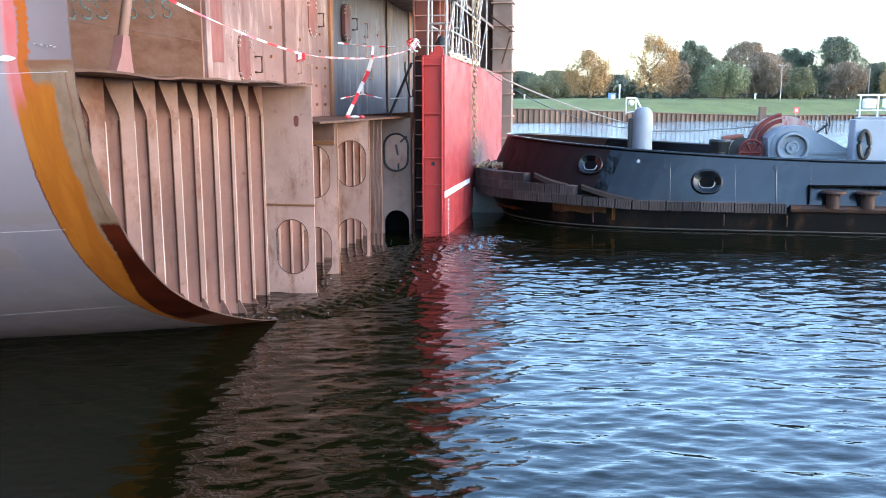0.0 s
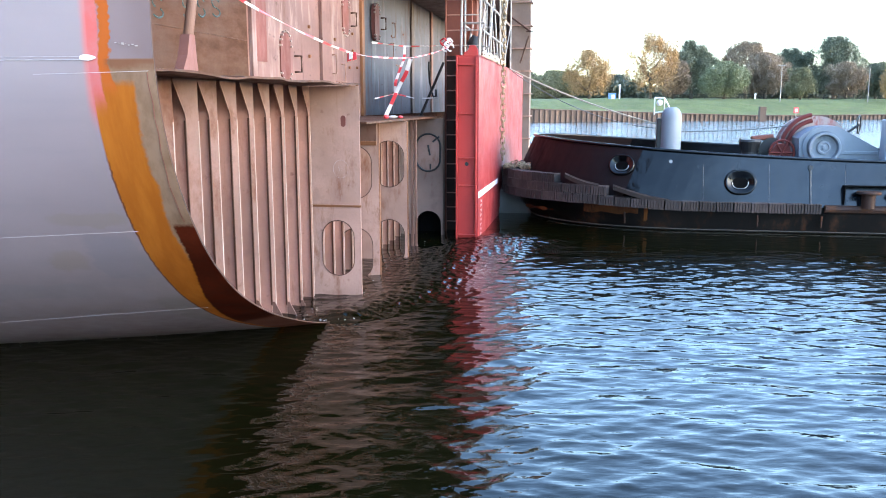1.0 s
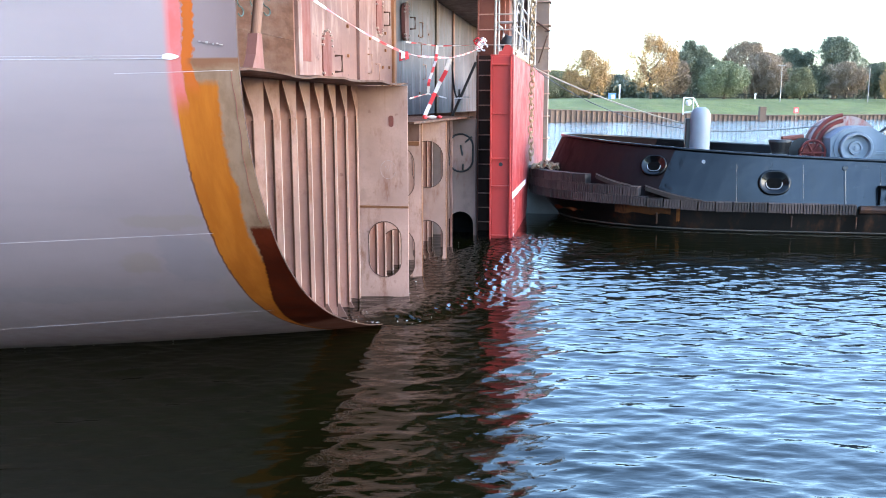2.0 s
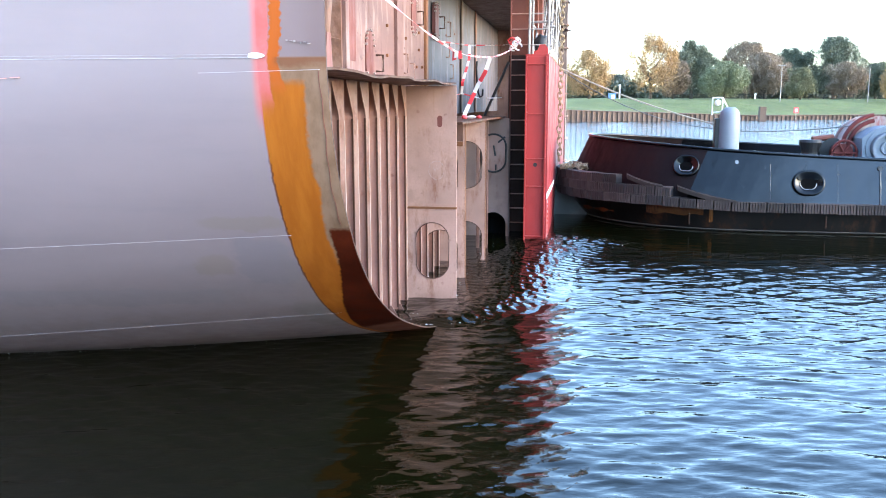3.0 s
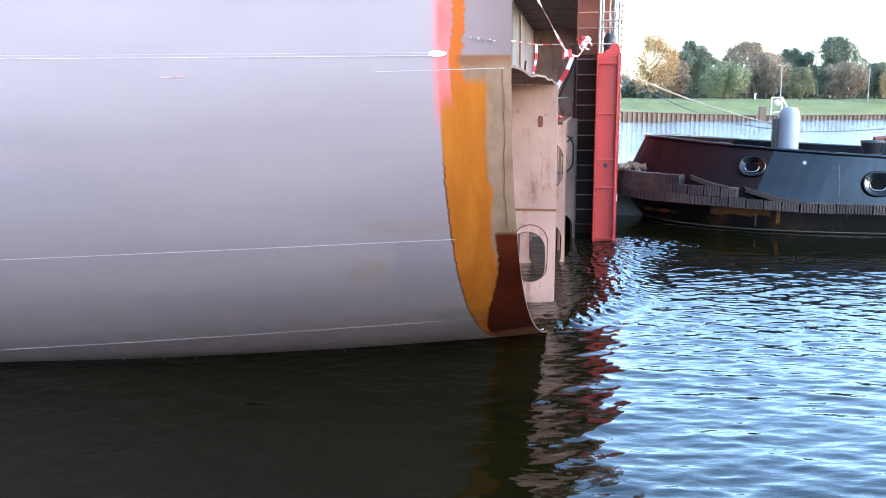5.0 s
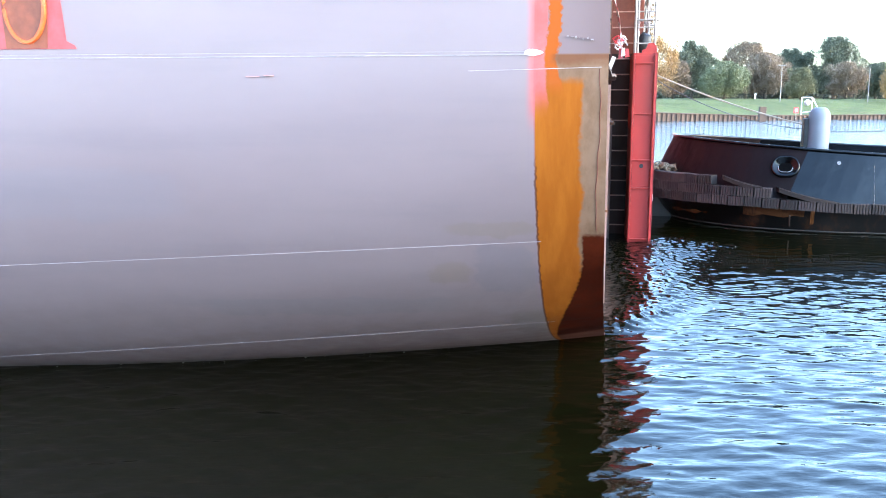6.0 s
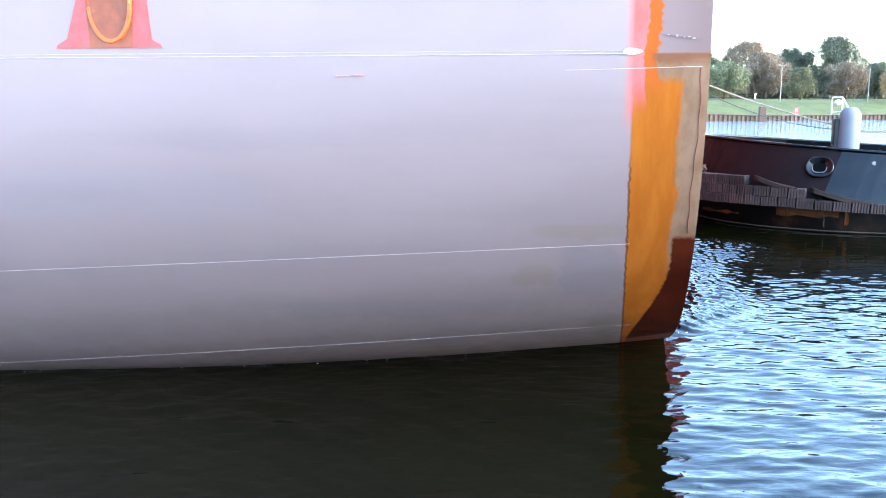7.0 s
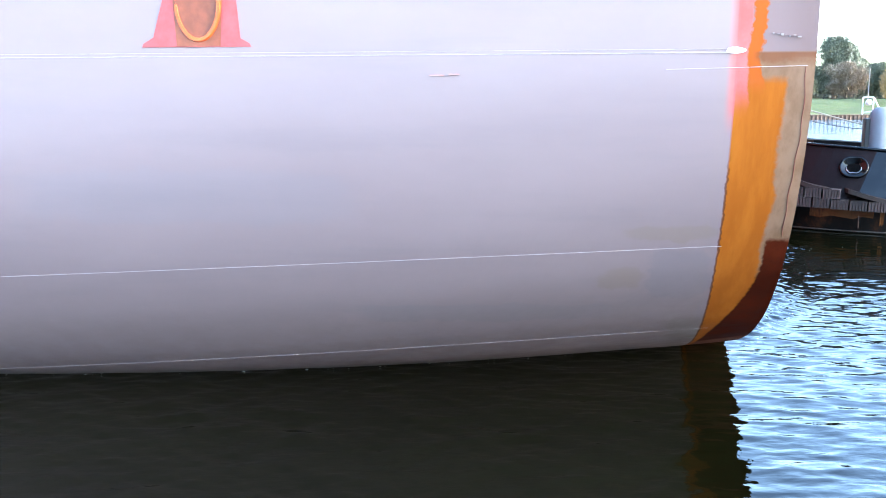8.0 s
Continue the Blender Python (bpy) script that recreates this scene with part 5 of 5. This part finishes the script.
def build_wake():
    """Churned water that the cut end drags along."""
    wake = thing("wake", "churned water with foam flecks trailing the cut end", "wake")
    rng = np.random.default_rng(11)
    xs, ys = np.arange(-0.6, 4.6, 0.03), np.arange(3.7, 12.6, 0.032)
    gx, gy = np.meshgrid(xs, ys)
    z = np.zeros_like(gx)
    for k in range(34):
        wave = rng.uniform(0.075, 0.26)
        a = rng.uniform(0, 6.28)
        z += 0.024 * wave * np.exp(1.2 * (np.sin(2 * np.pi * (gx * math.cos(a) + gy * math.sin(a)) / wave + 1.5 * np.sin(gx * 1.7 + gy * 1.1 + k)) - 1))
    mid = 0.35 + 0.16 * (gy - 4) + 0.25 * np.sin(gy * 1.3)
    mask = 1.12 * np.exp(-((gx - mid) / (0.45 + 0.11 * (gy - 3.7))) ** 2) * np.clip((gy - 3.8) / 0.4, 0, 1) * np.clip((12.5 - gy) / 1.5, 0, 1)
    z = z * np.clip(mask - 0.12, 0, 1) ** 1.4 * 1.3 + (mask - 0.25) * 0.012
    z = np.clip(z, -0.06, 0.08) - 0.25 * np.clip(0.3 - mask, 0, 1) ** 1.5
    ny, nx = gx.shape
    i = np.arange(ny * nx).reshape(ny, nx)
    quads = np.stack([i[:-1, :-1].ravel(), i[:-1, 1:].ravel(), i[1:, 1:].ravel(), i[1:, :-1].ravel()], 1)
    quads = quads[(z.ravel()[quads] > -0.03).all(axis=1)]
    me = bpy.data.meshes.new("churned_water")
    me.from_pydata(np.stack([gx.ravel(), gy.ravel(), z.ravel()], 1), [], quads)
    for p in me.polygons:
        p.use_smooth = True
    me.materials.append(M_WATER)
    ob = new("churned_water", me)
    ob.parent = wake
    bm = bmesh.new()
    r = random.Random(6)
    for k in range(170):
        y = 3.9 + 7.5 * r.random() ** 1.6
        x = 0.35 + 0.16 * (y - 4) + 0.25 * math.sin(y * 1.3) + r.gauss(0, 0.30 + 0.05 * (y - 3.9))
        s = r.uniform(0.002, 0.008)
        bmesh.ops.create_icosphere(bm, subdivisions=1, radius=s, matrix=Matrix.Translation((x, y, 0.018 + r.uniform(0, 0.012))) @ Matrix.Diagonal((r.uniform(1, 2.6), 1, 0.35, 1)))
    for k in range(60):
        x = -0.3 - 9 * r.random()
        p = shell_point(x, -rise(x) + 0.01)
        s = r.uniform(0.002, 0.006)
        bmesh.ops.create_icosphere(bm, subdivisions=1, radius=s, matrix=Matrix.Translation((x, p.y - 0.03 - r.random() * 0.03, 0.012)) @ Matrix.Diagonal((r.uniform(1, 3.5), 1, 0.5, 1)))
    fo = part("foam_flecks", bm, M_FOAM, wake, "small white foam flecks")
    tagged(fo, kind="stuff")


def build_upper_gear():
    prop = thing("leaning_prop", "pinkish steel prop leaning on the upper stringer", "steel prop")
    b = bmesh.new()
    rod(b, (-0.55, 1.72, 3.38), (-0.58, 2.45, 5.4), 0.05, 18)
    part("prop_tube", b, painted("pink_tan_prop", (0.1364, 0.0744, 0.0527), (0.0744, 0.0310, 0.0186), 0.3), prop)
    b = bmesh.new()
    prism(b, [(1.47, 3.05), (1.83, 3.05), (1.80, 3.20), (1.775, 3.44), (1.665, 3.44), (1.60, 3.24)], "x", -0.60, -0.50)
    part("prop_foot", b, painted("pink_prop_foot", (0.1440, 0.0660, 0.0570), (0.0720, 0.0300, 0.0180), 0.3), prop, "flared pink foot plate")


def build_loose_gear():
    hose = thing("black_hose", "black rubber hose hanging against the blue-grey plate", "hose")
    b = bmesh.new()
    tube(b, [(-1.22, 18.3, 3.98), (-1.24, 18.35, 3.8), (-1.26, 18.6, 3.45), (-1.27, 19.0, 3.12), (-1.22, 19.0, 2.98), (-1.14, 19.0, 3.02), (-1.12, 18.9, 3.2)], 0.03, 7)
    part("hose_line", b, M_BLACK, hose, smooth=True)
    strut = thing("black_strut", "straight black strut leaning from the stringer", "strut")
    b = bmesh.new()
    rod(b, (-0.24, 12.0, 2.525), (0.27, 12.0, 3.65), 0.03, 10)
    part("strut_rod", b, M_BLACK, strut)
    part("strut_foot", boxes(((-0.30, 11.94, 2.512), (-0.18, 12.06, 2.53)), bevel=0.004), M_BLACK, strut)
    bag = thing("black_bag", "black bag slung between the scaffold tubes on the red slab", "bag")
    b = bmesh.new()
    bmesh.ops.create_icosphere(b, subdivisions=3, radius=1.0, matrix=Matrix.Translation((0.95, 11.9, 3.97)) @ Matrix.Diagonal((0.16, 0.12, 0.23, 1)))
    for v in b.verts:
        v.co += Vector((0.02 * math.sin(v.co.z * 40), 0.0, 0.015 * math.sin(v.co.x * 55)))
        v.co.z = max(v.co.z, 3.747)
    part("sack", b, M_BLACK, bag, smooth=True)
    b = bmesh.new()
    for x0 in (0.80, 0.86):
        tube(b, [(x0, 11.85, 3.80), (x0 + 0.05, 11.85, 4.0), (x0 + 0.10, 11.85, 4.16)], 0.012, 6)
    part("strap", b, M_BLACK, bag)


# ---- the far bank ----
BANK_A, BANK_B = Vector((11.1, 133.7, 0)), Vector((73.0, 154.6, 0))
BANK_D = (BANK_B - BANK_A).normalized()
BANK_N = Vector((-BANK_D.y, BANK_D.x, 0))


def bank(s, d, z):
    """A place s metres along the bank from its near corner and d metres inland."""
    return BANK_A + BANK_D * s + BANK_N * d + Vector((0, 0, z))


def wall_top(s):
    return 2.25 - 1.45 * min(1.0, max(0.0, (s + 5) / 50))


def build_bank():
    bm = bmesh.new()
    ss = list(np.linspace(-160, 320, 97))
    prof = [(0.4, 0.0), (5, 0.25), (12, 0.75), (20, 1.0), (60, 1.15), (400, 2.0), (1500, 3.0)]
    rows = []
    for s in ss:
        top = wall_top(s) - 0.06
        rows.append([bm.verts.new(bank(s, 0.3, -1.0)), bm.verts.new(bank(s, 0.3, top))] + [bm.verts.new(bank(s, d, top + (3.7 - top) * f + 0.12 * math.sin(s * 0.21 + d))) for d, f in prof])
    for a, b in zip(rows, rows[1:]):
        for k in range(len(a) - 1):
            bm.faces.new((a[k], a[k + 1], b[k + 1], b[k]))
    tagged(mesh_object("ground", bm, M_GRASS, True), "grassy river bank rising behind a sheet pile wall", "ground", kind="structure")
    wall = new("sheet_pile_wall")
    tagged(wall, "rusty corrugated sheet pile quay wall", "quay wall", kind="structure")
    b0 = bmesh.new()
    prism(b0, [(-0.46, 0.28), (-0.20, 0.28), (-0.10, 0.0), (0.10, 0.0), (0.20, 0.28), (0.46, 0.28), (0.46, 0.34), (-0.46, 0.34)], "z", -1.0, 0.0)
    me = bpy.data.meshes.new("pile")
    bmesh.ops.recalc_face_normals(b0, faces=b0.faces)
    b0.to_mesh(me)
    b0.free()
    me.materials.append(M_PILE)
    yaw = math.degrees(math.atan2(BANK_D.y, BANK_D.x))
    for k in range(150):
        s = -16 + 0.93 * k
        ob = new("pile", me)
        ob.parent = wall
        p = bank(s, -0.1, 0)
        ob.matrix_basis = pose(p.x, p.y, wall_top(s), 0, 0, yaw) @ Matrix.Diagonal((1, 1, wall_top(s) + 0.6, 1))
    bm = bmesh.new()
    for a, b in zip(np.linspace(-16, 122, 30), np.linspace(-16, 122, 30)[1:]):
        tube(bm, [bank(a, 0.0, wall_top(a) + 0.03), bank(b, 0.0, wall_top(b) + 0.03)], 0.09, 4)
    ob = mesh_object("capping_beam", bm, M_PILE)
    ob.parent = wall


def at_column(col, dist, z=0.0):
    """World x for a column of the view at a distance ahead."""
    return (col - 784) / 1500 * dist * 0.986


def leafy_tree(col, dist, height, width, mat, rng, trunk=0.16, base=2.7, gaps=0.35, tall=False, label="autumn tree on the bank"):
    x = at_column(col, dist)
    tree = thing("tree", label, "tree", "trees on the bank", rides=False)
    tree.matrix_basis = pose(x, dist, base)
    bm = bmesh.new()
    rod(bm, (0, 0, -0.5), (0.1, 0, height * 0.45), width * 0.028 + 0.08, 7, width * 0.018 + 0.05)
    limbs = []
    for k in range(11):
        a = k * 2.4 + rng.uniform(-.3, .3)
        z0 = height * rng.uniform(0.22, 0.5)
        r = width * 0.5 * rng.uniform(0.4, 0.85)
        tip = Vector((r * math.cos(a), r * math.sin(a), z0 + height * rng.uniform(0.15, 0.42)))
        rod(bm, (0, 0, z0), tip, width * 0.010 + 0.03, 5, 0.02)
        limbs.append(tip)
    part("trunk", bm, M_BARK, tree)
    lobes = [(t, width * rng.uniform(0.06, 0.11)) for t in limbs]
    for _ in range(58 if tall else 84):
        f = rng.random()
        z = height * (0.27 + 0.68 * f)
        reach = width * 0.47 * math.sin(math.pi * (0.18 + 0.78 * f)) ** 0.8 * rng.random() ** 0.45
        a = rng.uniform(0, 6.28)
        lobes.append((Vector((reach * math.cos(a), reach * math.sin(a), z)), width * rng.uniform(0.045, 0.10)))
    verts, faces = [], []
    for c, r in lobes:
        n = int((330 if tall else 520) * (1 - gaps * 0.6))
        lift = rng.uniform(0.9, 1.3) * (1.7 if tall else 1.0)
        for _ in range(n):
            d = Vector((rng.gauss(0, 0.62), rng.gauss(0, 0.62), rng.gauss(0, 0.62) * lift)) * r
            p = c + d
            if p.z > height * 1.02 or p.z < height * 0.17:
                continue
            s = rng.uniform(0.07, 0.17) * (0.7 + width * 0.03)
            u = Vector((rng.gauss(0, 1), rng.gauss(0, 1), rng.gauss(0, 1))).normalized()
            v = u.orthogonal().normalized()
            w = u.cross(v)
            i = len(verts)
            verts += [p + v * s, p + w * s * 0.8, p - v * s, p - w * s * 0.7 + u * s * 0.3]
            faces.append((i, i + 1, i + 2, i + 3))
    me = bpy.data.meshes.new("crown")
    me.from_pydata(verts, [], faces)
    me.materials.append(mat)
    ob = new("crown", me)
    ob.parent = tree
    return tree


def build_trees():
    rng = random.Random(21)
    gold = leaf_material("golden_leaves", (0.3432, 0.1923, 0.0711), (0.2288, 0.1366, 0.0585))
    olive = leaf_material("olive_leaves", (0.0968, 0.0968, 0.0440), (0.1496, 0.1320, 0.0660))
    dark = leaf_material("dark_green_leaves", (0.0484, 0.0598, 0.0352), (0.0924, 0.0986, 0.0581))
    brown = leaf_material("brown_leaves", (0.1496, 0.1012, 0.0660), (0.2024, 0.1452, 0.0924))
    pale = leaf_material("pale_green_leaves", (0.0968, 0.1144, 0.0510), (0.1584, 0.1584, 0.0836))
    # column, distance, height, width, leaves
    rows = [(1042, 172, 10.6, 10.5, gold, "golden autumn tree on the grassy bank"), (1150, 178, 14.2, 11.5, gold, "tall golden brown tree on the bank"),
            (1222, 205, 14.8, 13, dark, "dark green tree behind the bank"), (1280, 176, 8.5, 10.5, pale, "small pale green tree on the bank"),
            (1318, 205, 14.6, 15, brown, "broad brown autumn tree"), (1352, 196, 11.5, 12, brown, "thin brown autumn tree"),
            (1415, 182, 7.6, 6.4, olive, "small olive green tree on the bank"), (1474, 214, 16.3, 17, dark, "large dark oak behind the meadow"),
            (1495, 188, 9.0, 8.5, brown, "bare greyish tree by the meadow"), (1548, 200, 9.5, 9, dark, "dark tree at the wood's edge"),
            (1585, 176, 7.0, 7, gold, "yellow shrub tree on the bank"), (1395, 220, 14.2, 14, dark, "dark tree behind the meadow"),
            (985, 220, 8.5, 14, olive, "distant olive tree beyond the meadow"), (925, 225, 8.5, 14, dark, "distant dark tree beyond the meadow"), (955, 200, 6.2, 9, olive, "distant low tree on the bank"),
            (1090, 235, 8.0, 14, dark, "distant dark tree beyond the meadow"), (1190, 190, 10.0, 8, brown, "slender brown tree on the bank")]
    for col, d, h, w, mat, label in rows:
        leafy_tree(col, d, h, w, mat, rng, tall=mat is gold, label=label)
    # the wood behind
    verts, faces = [], []
    for k in range(56000):
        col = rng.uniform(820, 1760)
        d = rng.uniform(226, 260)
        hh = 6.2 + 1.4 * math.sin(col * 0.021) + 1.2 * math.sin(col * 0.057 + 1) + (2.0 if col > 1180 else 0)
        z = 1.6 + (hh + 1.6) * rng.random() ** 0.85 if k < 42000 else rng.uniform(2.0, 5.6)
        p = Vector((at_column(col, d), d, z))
        s = rng.uniform(0.3, 0.7) if k < 42000 else rng.uniform(0.45, 0.8)
        u = Vector((rng.gauss(0, 1), rng.gauss(0, 1), rng.gauss(0, 1))).normalized()
        v = u.orthogonal().normalized()
        q = u.cross(v)
        i = len(verts)
        verts += [p + v * s, p + q * s * 0.8, p - v * s, p - q * s * 0.7]
        faces.append((i, i + 1, i + 2, i + 3))
    me = bpy.data.meshes.new("far_woods")
    me.from_pydata(verts, [], faces)
    me.materials.append(dark)
    tagged(new("far_woods", me), "dark autumn wood behind the meadow", "woods", kind="stuff")


def build_bank_things():
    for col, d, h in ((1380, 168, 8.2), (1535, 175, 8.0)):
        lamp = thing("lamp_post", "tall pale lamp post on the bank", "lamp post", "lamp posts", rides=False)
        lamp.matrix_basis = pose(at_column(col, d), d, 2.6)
        part("pole", rod(bmesh.new(), (0, 0, -0.5), (0, 0, h - 0.6), 0.11, 8, 0.07), M_GALV, lamp)
        if col < 1500:
            part("lamp_head", boxes(((-0.75, -0.1, h - 0.68), (0.75, 0.1, h - 0.52)), bevel=0.02), M_GALV, lamp)
    dol = thing("mooring_pile", "rusty brown steel mooring pile at the quay", "mooring pile", rides=False)
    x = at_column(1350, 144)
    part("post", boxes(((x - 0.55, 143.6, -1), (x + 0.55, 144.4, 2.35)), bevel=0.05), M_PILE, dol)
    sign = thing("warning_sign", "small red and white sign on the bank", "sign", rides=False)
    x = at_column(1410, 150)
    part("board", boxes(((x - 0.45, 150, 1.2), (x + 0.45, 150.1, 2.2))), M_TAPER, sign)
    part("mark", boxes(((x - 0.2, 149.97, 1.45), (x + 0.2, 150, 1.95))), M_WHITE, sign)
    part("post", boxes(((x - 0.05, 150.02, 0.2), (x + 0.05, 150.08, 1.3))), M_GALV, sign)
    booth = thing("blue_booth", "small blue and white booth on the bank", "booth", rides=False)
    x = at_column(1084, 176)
    part("booth_wall", boxes(((x - 0.7, 176, 2.6), (x + 0.7, 177.2, 5.0)), bevel=0.03), plain("blue_booth_paint", (0.10, 0.22, 0.45), 0.5), booth)
    part("booth_door", boxes(((x - 0.25, 175.97, 2.7), (x + 0.35, 176, 4.7))), M_WHITE, booth)
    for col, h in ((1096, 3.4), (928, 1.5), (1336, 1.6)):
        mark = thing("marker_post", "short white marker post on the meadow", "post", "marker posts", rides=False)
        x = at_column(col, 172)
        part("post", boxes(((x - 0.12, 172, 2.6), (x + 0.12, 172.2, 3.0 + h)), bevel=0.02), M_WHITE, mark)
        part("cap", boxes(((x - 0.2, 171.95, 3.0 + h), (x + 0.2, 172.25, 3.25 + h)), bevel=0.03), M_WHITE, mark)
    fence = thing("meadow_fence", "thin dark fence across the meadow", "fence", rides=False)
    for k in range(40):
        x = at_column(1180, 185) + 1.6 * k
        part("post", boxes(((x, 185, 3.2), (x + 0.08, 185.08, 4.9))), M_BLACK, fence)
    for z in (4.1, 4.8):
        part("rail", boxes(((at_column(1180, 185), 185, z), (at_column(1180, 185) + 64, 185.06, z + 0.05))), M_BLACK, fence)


def build_near_bank():
    # the quay under and behind the camera
    quay = mesh_object("quay", boxes(((-60, -40, -2), (60, 0.4, 1.1))), plain("quay_concrete", (0.32, 0.31, 0.29), 0.85))
    tagged(quay, "plain concrete quay", "quay", kind="structure")
    # unseen wall added to close the place behind the camera
    shed = mesh_object("unseen_back_wall", boxes(((-70, -15, 1.0), (70, -14, 3.6))), painted("dull_brick", (0.16, 0.12, 0.10), (0.1, 0.06, 0.04), 0.3))
    tagged(shed, "unseen brick wall added behind the camera", "wall", kind="structure")


WATER = build_water()
build_ship()
build_ladder()
build_red_slab()
build_chain()
build_scaffold()
build_tug()
build_lines()
build_tapes()
build_upper_gear()
build_loose_gear()
build_wake()
build_bank()
build_trees()
build_bank_things()
build_near_bank()


def motions():
    times = [0.5 * k for k in range(17)]
    rows = [(t, ship_pose(t)) for t in times]
    for ob in RIDERS:
        walk(ob, rows)
    walk(WATER, [(t, pose(0.16 * t, -0.22 * t, 0)) for t in times])


motions()
